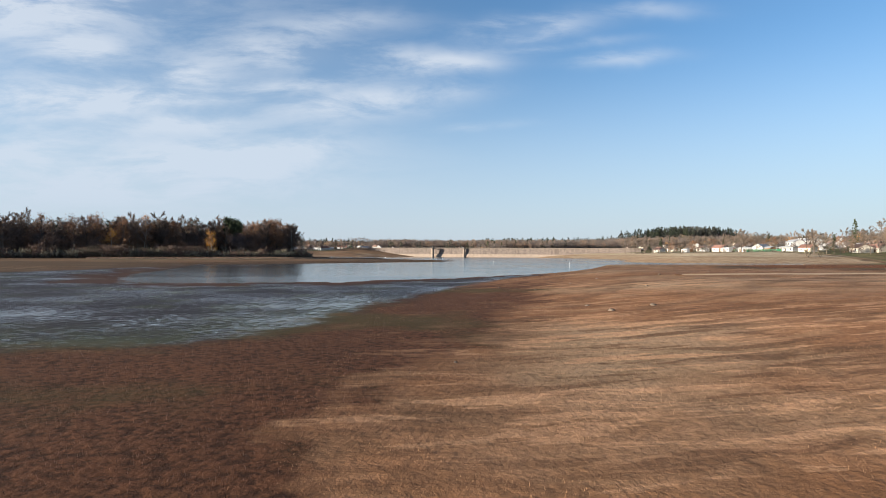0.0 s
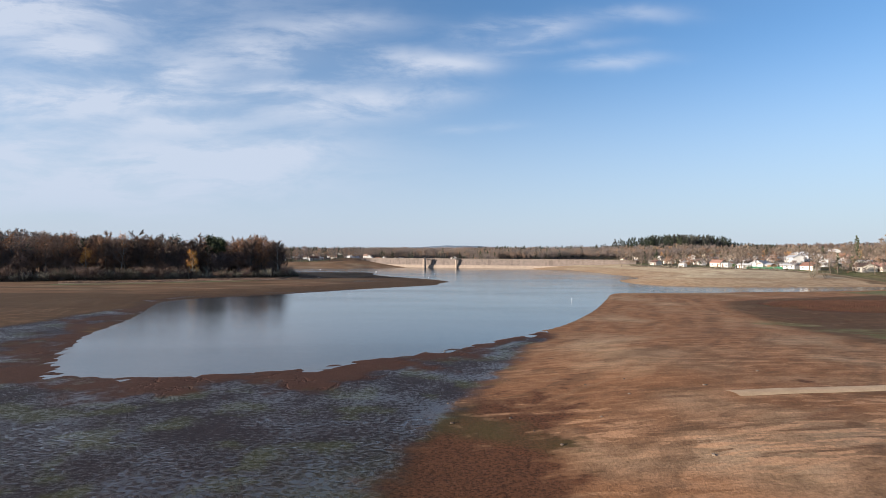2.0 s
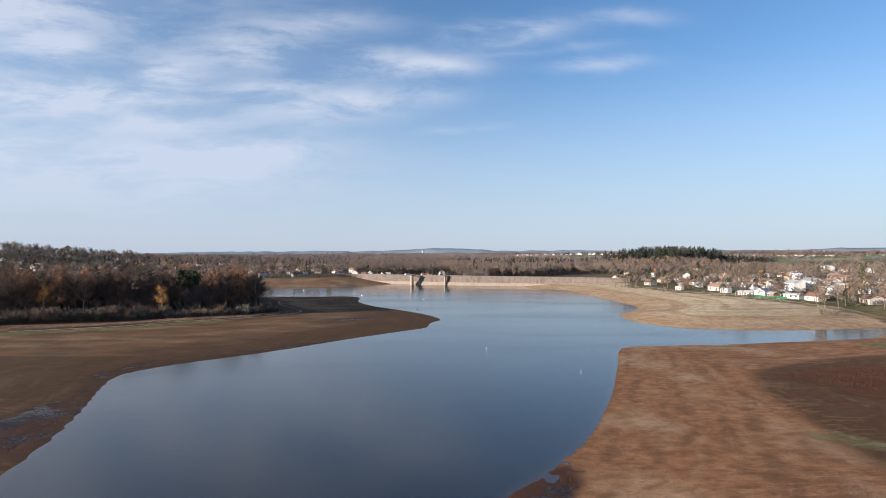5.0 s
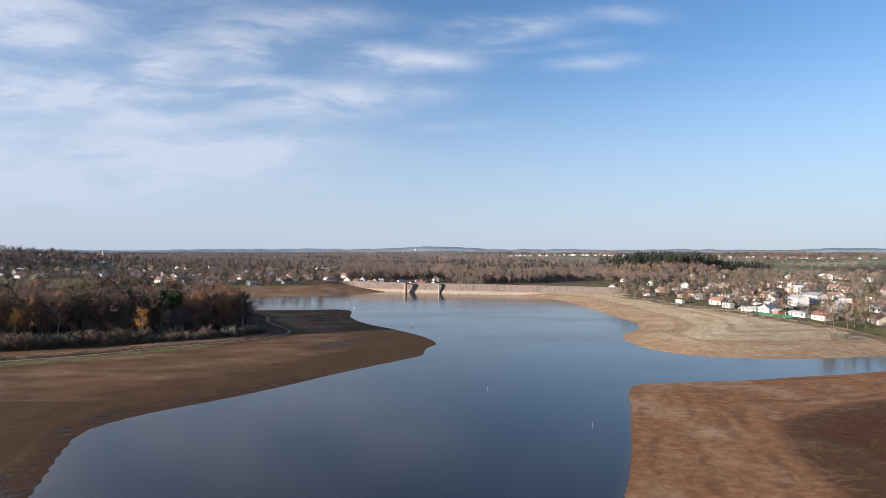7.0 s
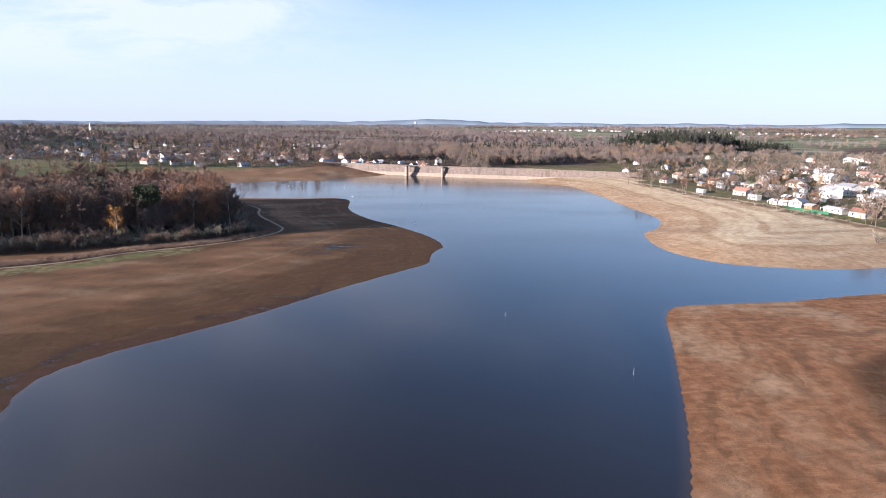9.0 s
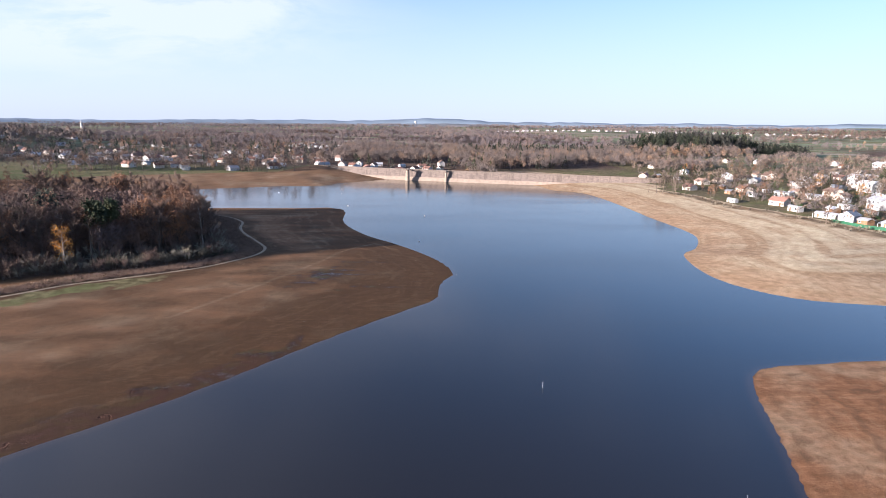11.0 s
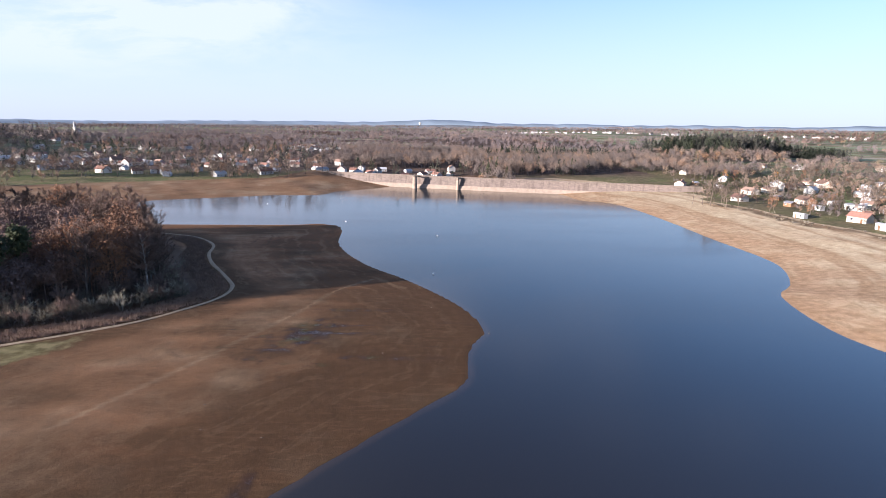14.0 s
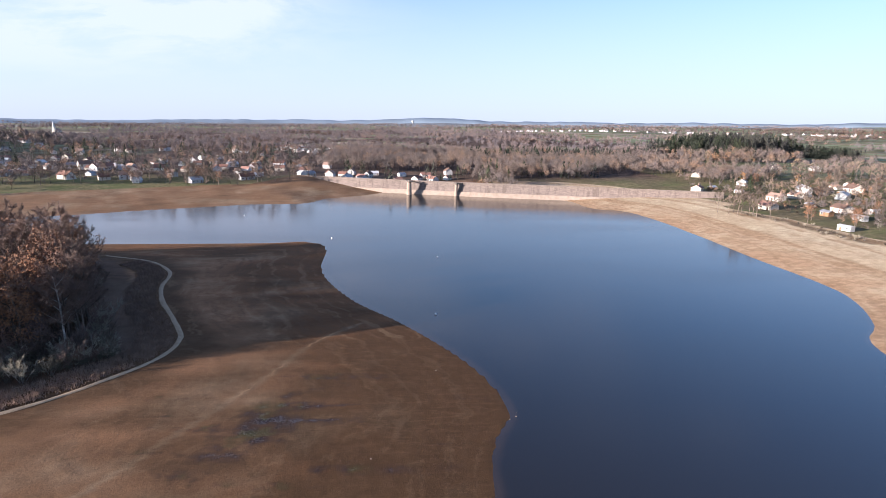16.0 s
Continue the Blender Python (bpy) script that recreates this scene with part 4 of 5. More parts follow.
def clump_trees(spots, sizes, tints, r, blades, shape="round"):
    """Many far trees as one mesh: a thin stem each and a lumpy crown of small facets turned outwards."""
    n = len(spots)
    z = height(spots[:, 0], spots[:, 1])
    at = np.c_[spots, z][:, None, :]
    h = sizes[:, None, None]
    d = r.normal(0, 1, (n, blades, 3))
    d /= np.linalg.norm(d, axis=2)[:, :, None]
    if shape == "round":
        wide = r.uniform(0.24, 0.36, (n, 1, 1))
        lobes = r.normal(0, 1, (n, 7, 3))
        lobes *= 0.62 / np.linalg.norm(lobes, axis=2)[:, :, None]
        pick = r.randint(0, 7, (n, blades))
        ball = np.take_along_axis(lobes, pick[:, :, None], 1) + d * r.uniform(0.25, 0.5, (n, blades, 1))
        axes = np.concatenate([wide, wide, np.full_like(wide, 0.32)], 2)
        c = at + ball * axes * h + h * np.array([0, 0, 0.6])
        out = ball + 0.5 * d
    else:
        u = r.uniform(0, 1, (n, blades, 1)) ** 1.3
        a = r.uniform(0, 6.28, (n, blades, 1))
        rim = (1.05 - u) * (0.85 + 0.3 * r.uniform(0, 1, (n, blades, 1)))
        c = at + np.concatenate([np.cos(a) * rim * h * 0.24, np.sin(a) * rim * h * 0.24, h * (0.06 + 0.94 * u)], 2)
        out = np.concatenate([np.cos(a), np.sin(a), np.full_like(a, 0.35)], 2)
    out = out / np.linalg.norm(out, axis=2)[:, :, None] + r.normal(0, 0.75, d.shape)
    out /= np.linalg.norm(out, axis=2)[:, :, None]
    way = np.array([0, 0, 0.35 if shape == "round" else 1.0]) + r.normal(0, 0.5, d.shape)
    side = np.cross(out, way)
    side /= np.linalg.norm(side, axis=2)[:, :, None] + 1e-9
    way = np.cross(side, out)
    k = h * r.uniform(0.7, 1.3, (n, blades, 1)) * min(0.15, 0.05 * math.sqrt(180 / blades))
    tri = np.stack([c - side * k * 0.26 - way * k * 0.8, c + side * k * 0.26 - way * k * 0.8, c + way * k * 1.2], 2)
    stem = np.stack([at[:, 0] + [-0.014, 0, 0] * h[:, 0], at[:, 0] + [0.014, 0.01, 0] * h[:, 0], at[:, 0] + [0, 0, 0.75] * h[:, 0]], 1)[:, None]
    tri = np.concatenate([tri, stem], 1)
    k = tri.shape[1]
    tint = np.repeat(np.clip(tints, 0, 1), k * 3)
    return tri.reshape(-1, 3), np.arange(n * k * 3).reshape(-1, 3), tint


def woodland(name, spots, h, tint, spread, seed, blades, mat, label, shape="round"):
    r = np.random.RandomState(seed)
    n = len(spots)
    v, f, t = clump_trees(spots, h * r.uniform(0.7, 1.2, n), tint + spread * r.normal(0, 1, n), r, blades, shape)
    return tagged(new(name, mesh_of(name, v, f, mat, tint=t)), label, "trees", kind="stuff")


# ---- the wood on the cape ----
rw = np.random.RandomState(11)
WOOD_GROUP = "trees of the cape wood"
bare = [tree_kind("bare_tree", "bare", 20 + k, 19.5 + k % 3, 0.31, "bare brown deciduous tree in the wood on the cape", WOOD_GROUP) for k in range(6)]
birch = [tree_kind("birch_tree", "birch", 30 + k, 19 + k, 0.2, "bare birch with pale trunk at the wood edge", WOOD_GROUP) for k in range(2)]
russet = [tree_kind("russet_tree", "russet", 40 + k, 20 + k, 0.24, "deciduous tree with withered russet leaves", WOOD_GROUP) for k in range(3)]
orange = [tree_kind("orange_tree", "orange", 50 + k, 16 + k, 0.2, "birch with bright orange autumn leaves", WOOD_GROUP) for k in range(2)]
pine = [tree_kind("pine_tree", "pine", 60 + k, 23 + k, 0.25, "dark green pine with bare reddish trunk", WOOD_GROUP) for k in range(3)]
spots = scatter(WOOD, 2000, rw, 3.9)
edge = nearest(WOOD, spots[:, 0], spots[:, 1], True)
visible = (spots[:, 0] > -290)
front = spots[visible & (edge < 19)]
rest = spots[~(visible & (edge < 19))]
pick = rw.uniform(0, 1, len(front))
near_pines = (np.exp(-((front[:, 0] + 130) / 26) ** 2) * 0.17 + 0.01) * (front[:, 1] < 250) * (front[:, 0] < -98)
kind = np.where(pick < near_pines, 2, np.where(pick < near_pines + 0.24, 1, np.where(pick > 0.94, 3, 0)))
set_out(bare, front[kind == 0], rw)
set_out(russet, front[kind == 1], rw)
set_out(pine, front[kind == 2], rw)
set_out(birch, front[kind == 3], rw)
set_out(orange, [(-112, 217), (-160, 204)], rw, 0.9, 1.1)
woodland("wood_interior", rest[rest[:, 0] > -225], 20.5, 0.3, 0.16, 71, 620, "oakwood", "dense bare trees inside the cape wood")
woodland("wood_behind", rest[rest[:, 0] <= -225], 20.5, 0.3, 0.16, 74, 110, "oakwood", "bare trees in the hidden part of the cape wood")
dark_spots = rest[(np.abs(rest[:, 0] + 150) < 45) & (rest[:, 1] < 260) & (rw.uniform(0, 1, len(rest)) < 0.22)]
woodland("wood_pines", dark_spots + 1.0, 24, 0.5, 0.2, 72, 300, "dark_forest", "dark pines rising among the bare trees")

# shrub belt and reeds between wood and footpath
shrubs = [shrub_kind("shrub", 80 + k, 4.2 + 0.6 * k, "shrub" if k < 3 else "twig", "leafless grey-green shrub at the foot of the wood", "shrub belt") for k in range(5)]
line = spline(np.vstack([WOOD[10::-1], WOOD[:-8:-1]]), 2.2)
line = line[line[:, 0] > -280]
grown = np.vstack([line + rw.normal(0, 1.6, line.shape), line[::2] + rw.normal(0, 2.2, line[::2].shape), line[line[:, 0] > -135] + rw.normal(0, 1.8, line[line[:, 0] > -135].shape)])
back_from = np.array([-0.45, 0.9])
grown = np.vstack([grown[::2], SHRUB_FOOT + back_from * rw.uniform(0, 4, (len(SHRUB_FOOT), 1)), SHRUB_FOOT[::2] + back_from * rw.uniform(4, 9, (len(SHRUB_FOOT[::2]), 1))])
grown = grown[np.argsort(-grown[:, 0] + rw.uniform(0, 60, len(grown)))][:290]
set_out(shrubs, grown, rw, 0.6, 1.35)
thicket = np.vstack([SHRUB_FOOT + back_from * rw.uniform(0.5, 12, (len(SHRUB_FOOT), 1)) * step(-62, -84, SHRUB_FOOT[:, :1]) + rw.normal(0, 0.8, SHRUB_FOOT.shape) for k in range(10)])
woodland("thicket", thicket, 2.6, 0.2, 0.2, 76, 90, "brushwood", "low grey-green and brown thicket before the wood")


def stalks(name, spots, h, mat, blades, seed, label, spread=0.5):
    """Standing dead stalks or reeds: slivers that lean each its own way."""
    r = np.random.RandomState(seed)
    n = len(spots)
    z = height(spots[:, 0], spots[:, 1])
    base = np.repeat(np.c_[spots, z - 0.03], blades, 0) + np.c_[r.normal(0, spread, (n * blades, 2)), np.zeros(n * blades)]
    way = np.c_[r.normal(0, 0.35, (n * blades, 2)), np.ones(n * blades)] * (h * r.uniform(0.5, 1.1, n * blades))[:, None]
    a = r.uniform(0, 6.28, n * blades)
    side = np.c_[np.cos(a), np.sin(a), 0 * a] * (h * 0.04)
    v = np.stack([base - side, base + side, base + way], 1).reshape(-1, 3)
    return tagged(new(name, mesh_of(name, v, np.arange(len(v)).reshape(-1, 3), mat)), label, "plants", kind="stuff")


belt_line = spline(CAPE_PATH[:-6], 1.0)
d = np.gradient(belt_line, axis=0)
d /= np.linalg.norm(d, axis=1)[:, None]
nrm = np.stack([-d[:, 1], d[:, 0]], -1)
reeds = np.vstack([belt_line + nrm * rw.uniform(1.6, 10.0, (len(belt_line), 1)) for k in range(15)])
reeds = reeds[~inside(WOOD, reeds[:, 0], reeds[:, 1])]
stalks("reeds", reeds, 1.1, "reed", 16, 91, "dry brown reeds between the footpath and the wood")

edge_spots = scatter(WOOD, 2600, rw, 2.4)
edge_spots = edge_spots[(nearest(WOOD, edge_spots[:, 0], edge_spots[:, 1], True) < 15) & (edge_spots[:, 0] > -290)]
woodland("wood_edge", edge_spots, 14, 0.42, 0.2, 75, 400, "oakwood", "young bare oaks and birches filling the edge of the wood")
brush = scatter(WOOD, 2600, rw, 1.5)
brush = brush[(nearest(WOOD, brush[:, 0], brush[:, 1], True) < 26) & (brush[:, 0] > -300)]
woodland("undergrowth", brush, 4.6, 0.15, 0.15, 73, 60, "oakwood", "dense leafless undergrowth inside the wood edge")

# dead plants on the open lake bed
tuft = rw.uniform((-60, -104), (45, 20), (50000, 2))
ts = nearest(MUD, tuft[:, 0], tuft[:, 1], True) * np.where(inside(MUD, tuft[:, 0], tuft[:, 1]), 1, -1)
keep = (ts > -7 - 4 * waves(tuft[:, 0], tuft[:, 1], 14, 5)) & (ts < 3) & (tuft[:, 1] < 10)
keep |= (tuft[:, 1] < -87) & (tuft[:, 0] < -0.5) & (tuft[:, 0] > -25)
stalks("dead_plants", tuft[keep], 0.13, "stalk", 9, 92, "low dead red-brown plants along the mud edge", 0.3)
tuft = rw.uniform((-1, -103), (34, -62), (14000, 2))
tuft = tuft[waves(tuft[:, 0] * 0.4, tuft[:, 1], 5, 94) + 0.5 * waves(tuft[:, 0], tuft[:, 1], 2, 95) > 0.1]
stalks("dry_grass", tuft, 0.09, "straw", 7, 96, "short withered straw-brown grass on the dry lake bed", 0.25)
ha, hr = rw.uniform(0, 6.283, 9000), np.sqrt(rw.uniform(0, 1, 9000))
tuft = np.c_[138 + 33 * hr * np.cos(ha), 60 + 22 * hr * np.sin(ha)]
stalks("heath_patch", tuft, 0.5, "stalk", 6, 93, "reddish-brown dry plants on the flat lake bed", 0.5)

tuft = rw.uniform((-110, 90), (30, 200), (16000, 2))
ts = shore_far(tuft[:, 0], tuft[:, 1])
tuft = tuft[(ts > 5) & (ts < 34) & (waves(tuft[:, 0], tuft[:, 1], 16, 98) + 0.6 * waves(tuft[:, 0], tuft[:, 1], 5, 99) > 0.25)]
stalks("dry_tufts", tuft, 0.3, "stalk", 5, 97, "dark withered tufts on the slope of the cape", 0.4)

# stones scattered over the lake bed
bm = bmesh.new()
bmesh.ops.create_icosphere(bm, subdivisions=2, radius=0.22)
for v in bm.verts:
    v.co *= 1 + 0.3 * noise.noise(v.co * 6)
    v.co.z *= 0.6
stone_mesh = bm_mesh("stone", bm, "stone")
ring_spots = [(3.3, -87.4), (16.5, -72.4), (25.3, -13.8), (7.7, -9), (13.5, -73.5), (-33, 163), (-29, 167), (-35, 172), (-22, 160), (24, 207.5), (25.5, 208.5), (26, 210), (-46, 206), (12, 230), (-2, 196), (6, -40), (22, -58), (12, -50), (31, -40)]
for x, y in ring_spots + [tuple(q) for q in rw.uniform((5, -98), (45, -20), (14, 2))]:
    z = max(height_at(x, y), 0.0)
    s = new("stone", stone_mesh)
    k = rw.uniform(0.25, 0.8)
    s.matrix_basis = Matrix.Translation((x, y, z + 0.02)) @ Matrix.Rotation(rw.uniform(0, 6), 4, "Z") @ Matrix.Diagonal((k * 1.2, k, k, 1))
    tagged(s, "small dark weathered stone lying on the lake bed", "stone", "stones on the lake bed")

# white marker poles in the water
for x, y, h in ((32.5, 117.5, 1.2), (52.5, 79, 1.3)):
    pole = thing("marker_pole", "thin white marker pole standing in the water", "pole", "marker poles", Matrix.Translation((x, y, 0)))
    part("shaft", mesh_of("shaft", *tube([(0, 0, -3), (0.02, 0, 0.5), (0.06, 0, h)], [0.03, 0.03, 0.025], 8), "roof_white", True), pole)
    part("cap", mesh_of("cap", *tube([(0.06, 0, h), (0.06, 0, h + 0.08)], [0.045, 0.035], 8), "frame", True), pole)


# white mooring buoys floating on the lake
for x, y in ((-80, 450), (-24, 382), (23, 342), (15.5, 269)):
    buoy = thing("buoy", "small white round mooring buoy floating on the lake", "buoy", "mooring buoys", Matrix.Translation((x, y, 0.12)))
    part("float", mesh_of("float", *tube([(0, 0, -0.3), (0, 0, -0.18), (0, 0, 0.05), (0, 0, 0.28), (0, 0, 0.36)], [0.12, 0.32, 0.4, 0.28, 0.06], 12), "frame", True), buoy)
    part("ring", mesh_of("ring", *tube([(0, 0, 0.34), (0, 0, 0.44), (0, 0, 0.5)], [0.05, 0.05, 0.02], 8), "rail", True), buoy)


# ---- houses ----
def window_mesh(w, h, mat, depth):
    return box_mesh("pane" if mat == "glass" else "window", -w / 2, w / 2, -depth, 0.0, -h / 2, h / 2, mat)


def house_kind(name, seed, w, d, h, ridge, wall, roof, label, category="house", group="houses by the lake", storeys=1, awning=False, over=0.45):
    """A house with its front towards -y: walls, a pitched or nearly flat roof, doors, windows and a chimney."""
    r = random.Random(seed)
    t = thing(name, label, category, group)
    bm = bmesh.new()
    a = [bm.verts.new(q) for q in ((-w / 2, -d / 2, -1.2), (w / 2, -d / 2, -1.2), (w / 2, d / 2, -1.2), (-w / 2, d / 2, -1.2), (-w / 2, -d / 2, h), (w / 2, -d / 2, h), (w / 2, d / 2, h), (-w / 2, d / 2, h))]
    g = [bm.verts.new((-w / 2, 0, h + ridge)), bm.verts.new((w / 2, 0, h + ridge))]
    for q in ((a[0], a[1], a[5], a[4]), (a[2], a[3], a[7], a[6]), (a[1], a[2], a[6], g[1], a[5]), (a[3], a[0], a[4], g[0], a[7]), (a[3], a[2], a[1], a[0]), (a[4], a[5], g[1], g[0]), (a[6], a[7], g[0], g[1])):
        bm.faces.new(q)
    part("wall", bm_mesh("wall", bm, wall), t)
    bm = bmesh.new()
    k = ridge / (d / 2)
    for sy in (-1, 1):
        lo = h - over * k
        q = [(-w / 2 - over, sy * (d / 2 + over), lo), (w / 2 + over, sy * (d / 2 + over), lo), (w / 2 + over, 0, h + ridge), (-w / 2 - over, 0, h + ridge)]
        low = [bm.verts.new((x, y, z + 0.03)) for x, y, z in q]
        up = [bm.verts.new((x, y, z + 0.22)) for x, y, z in q]
        if sy < 0:
            low, up = low[::-1], up[::-1]
        bm.faces.new(low)
        bm.faces.new(up[::-1])
        for i in range(4):
            bm.faces.new((low[i], up[i], up[(i + 1) % 4], low[(i + 1) % 4])[::-1])
    bmesh.ops.recalc_face_normals(bm, faces=bm.faces[:])
    roof_ob = part("roof", bm_mesh("roof", bm, roof), t)
    if ridge > 1.2:
        cx = r.uniform(-w / 3, w / 3)
        bm = bmesh.new()
        bmesh.ops.create_cube(bm, size=1, matrix=Matrix.Translation((cx, d * 0.12, h + ridge + 0.1)) @ Matrix.Diagonal((0.55, 0.7, 1.7, 1)))
        bmesh.ops.create_cube(bm, size=1, matrix=Matrix.Translation((cx, d * 0.12, h + ridge + 1.0)) @ Matrix.Diagonal((0.7, 0.85, 0.12, 1)))
        part("chimney", bm_mesh("chimney", bm, "tile_brown"), roof_ob)
    fm, pm = window_mesh(1.5, 1.35, "frame", 0.1), window_mesh(1.25, 1.1, "glass", 0.13)
    n = max(2, int(w / 3.4))
    door = r.randrange(n)
    for level in range(storeys):
        for i in range(n):
            x, z = -w / 2 + w * (i + 0.5) / n, 1.55 + level * 2.7
            if level == 0 and i == door:
                part("door", box_mesh("door", x - 0.5, x + 0.5, -d / 2 - 0.08, -d / 2 + 0.02, -0.1, 2.05, "wood"), t)
                continue
            for sy, turn in ((-1, 0),):
                wi = part("window", fm, t)
                wi.matrix_basis = Matrix.Translation((x, sy * d / 2, z)) @ Matrix.Rotation(turn, 4, "Z")
                part("pane", pm, wi)
    for sx, turn in ((-1, -math.pi / 2),):
        for level in range(storeys):
            wi = part("window", fm, t)
            wi.matrix_basis = Matrix.Translation((sx * w / 2, -d * 0.18, 1.55 + level * 2.7)) @ Matrix.Rotation(turn, 4, "Z")
            part("pane", pm, wi)
    if awning:
        part("veranda_roof", box_mesh("veranda_roof", -w / 2, w / 2 - 1, -d / 2 - 3.0, -d / 2 - 0.05, h - 0.35, h - 0.22, roof, 0.03), t)
        for x in (-w / 2 + 0.2, 0.0, w / 2 - 1.2):
            part("post", box_mesh("post", x - 0.07, x + 0.07, -d / 2 - 2.9, -d / 2 - 2.76, -0.6, h - 0.36, "frame"), t)
    return t


def place(t, x, y, turn, scale=1.0, first=False):
    m = Matrix.Translation((x, y, height_at(x, y) + 0.05)) @ Matrix.Rotation(radians(turn), 4, "Z")
    if first:
        t.matrix_basis = m
        return t
    return copy_thing(t, m @ Matrix.Scale(scale, 4))


CAMP = "holiday homes above the beach"
homes = {
    "white_box": house_kind("holiday_home", 1, 11, 6, 3.0, 0.5, "white", "roof_white", "white flat-roofed holiday home among bare trees", "holiday home", CAMP),
    "veranda": house_kind("holiday_home", 2, 12, 6, 2.9, 0.7, "white", "roof_white", "long white holiday home with covered veranda", "holiday home", CAMP, awning=True),
    "gable": house_kind("holiday_home", 3, 8, 7, 3.0, 2.0, "white", "roof_white", "white gabled bungalow with pale roof", "bungalow", CAMP),
    "tall": house_kind("house", 4, 11, 8, 5.4, 1.8, "white", "roof_grey", "white two-storey house with grey roof", "house", CAMP, 2),
    "red": house_kind("bungalow", 5, 9, 7, 2.8, 2.0, "cream", "tile_red", "cream bungalow with red tiled roof", "bungalow", CAMP),
    "brown": house_kind("bungalow", 6, 10, 8, 2.8, 2.1, "cream", "tile_brown", "cream bungalow with brown tiled roof", "bungalow", CAMP),
    "cabin": house_kind("cabin", 7, 6, 4.5, 2.5, 1.0, "wood", "roof_grey", "small brown wooden cabin with grey roof", "cabin", CAMP),
    "caravan": house_kind("mobile_home", 8, 8, 3.2, 2.7, 0.35, "roof_white", "roof_white", "white mobile home on a grass pitch", "mobile home", CAMP, over=0.15),
}
SITES = [("red", 241, 442, 80), ("brown", 270, 475, 70), ("tall", 303, 492, 60), ("gable", 314, 469, 20), ("brown", 342, 492, 70), ("white_box", 330, 438, 75), ("caravan", 310, 412, 80),
         ("veranda", 292, 371, 80), ("white_box", 343, 412, 75), ("tall", 390, 450, 70), ("tall", 352, 394, 65), ("brown", 316, 384, 80), ("caravan", 299, 353, 70), ("red", 252, 351, 85),
         ("caravan", 245, 327, 85), ("veranda", 246, 303, 85), ("gable", 250, 292, 10), ("tall", 296, 323, 75), ("veranda", 254, 267, 85), ("cabin", 249, 280, 80), ("caravan", 232, 370, 85),
         ("brown", 274, 422, 80), ("red", 258, 254, 80), ("brown", 281, 238, 70), ("red", 289, 236, 70), ("gable", 296, 554, 40), ("tall", 315, 330, 75), ("white_box", 306, 302, 80),
         ("caravan", 278, 328, 70), ("caravan", 274, 305, 85), ("cabin", 262, 318, 75), ("white_box", 282, 388, 80), ("caravan", 262, 395, 75), ("cabin", 256, 412, 80), ("gable", 325, 356, 30),
         ("caravan", 321, 313, 80), ("white_box", 335, 328, 70), ("brown", 349, 351, 60), ("caravan", 363, 371, 80), ("gable", 374, 405, 25), ("caravan", 369, 430, 70), ("white_box", 381, 477, 75),
         ("caravan", 361, 471, 60), ("red", 402, 403, 75), ("brown", 415, 430, 70), ("white_box", 427, 476, 75), ("gable", 447, 512, 20), ("red", 422, 687, 20), ("gable", 448, 664, 70),
         ("brown", 295, 621, 15), ("red", 243, 529, 15), ("cabin", 259, 535, 20), ("red", 493, 585, 60), ("gable", 520, 631, 10), ("brown", 542, 656, 70), ("tall", 511, 558, 75),
         ("gable", 548, 540, 40), ("white_box", 475, 498, 70), ("red", 566, 594, 70), ("brown", 598, 640, 15), ("gable", 630, 677, 60), ("red", 584, 512, 75), ("white_box", 315, 277, 80),
         ("brown", 328, 286, 90), ("caravan", 291, 285, 75)]
seen_kinds = set()
for kind_name, x, y, turn in SITES:
    place(homes[kind_name], x, y, turn - 160 + random.Random(x).uniform(-14, 14), random.Random(y).uniform(0.88, 1.12), kind_name not in seen_kinds)
    seen_kinds.add(kind_name)

VILLAGE = "houses of the village across the lake"
cots = [house_kind("house", 11, 10, 8, 3.2, 2.8, "cream", "tile_red", "cream village house with red tiled roof", "house", VILLAGE),
        house_kind("house", 12, 9, 8, 4.6, 3.0, "white", "tile_brown", "white village house with steep brown roof", "house", VILLAGE, 2),
        house_kind("house", 13, 11, 8, 3.0, 2.4, "white", "roof_grey", "white village house with grey roof", "house", VILLAGE),
        house_kind("house", 14, 14, 9, 3.4, 3.0, "white", "tile_red", "long white village house with faded red roof", "house", VILLAGE)]
rv = np.random.RandomState(23)
spots = [(-238, 572), (-258, 641), (-270, 646), (-242, 634), (-211, 572), (-199, 578), (-183, 562), (-265, 672), (-318, 712), (-188, 572), (-241, 664), (-198, 639), (-207, 669), (-171, 600), (-143, 568),
         (-18, 622), (-35, 632), (-28, 645), (-7, 645), (31, 615), (14, 612), (-54, 690), (2, 604), (-70, 650), (-95, 660), (-44, 608), (-30, 612), (44, 612), (58, 618), (-12, 630), (18, 640), (40, 636), (-48, 640), (62, 648), (-62, 616)]
spots += [tuple(q) for q in np.c_[rv.uniform(-440, -60, 48), rv.uniform(578, 720, 48)]]
spots += [tuple(q) for q in np.c_[rv.uniform(-520, -130, 46), rv.uniform(600, 900, 46)]] + [tuple(q) for q in np.c_[rv.normal(-120, 50, 26), rv.normal(950, 40, 26)]]
for n, (x, y) in enumerate(spots):
    place(cots[n % 4], x, y, rv.uniform(0, 360), rv.uniform(0.6, 0.9), n < 4)

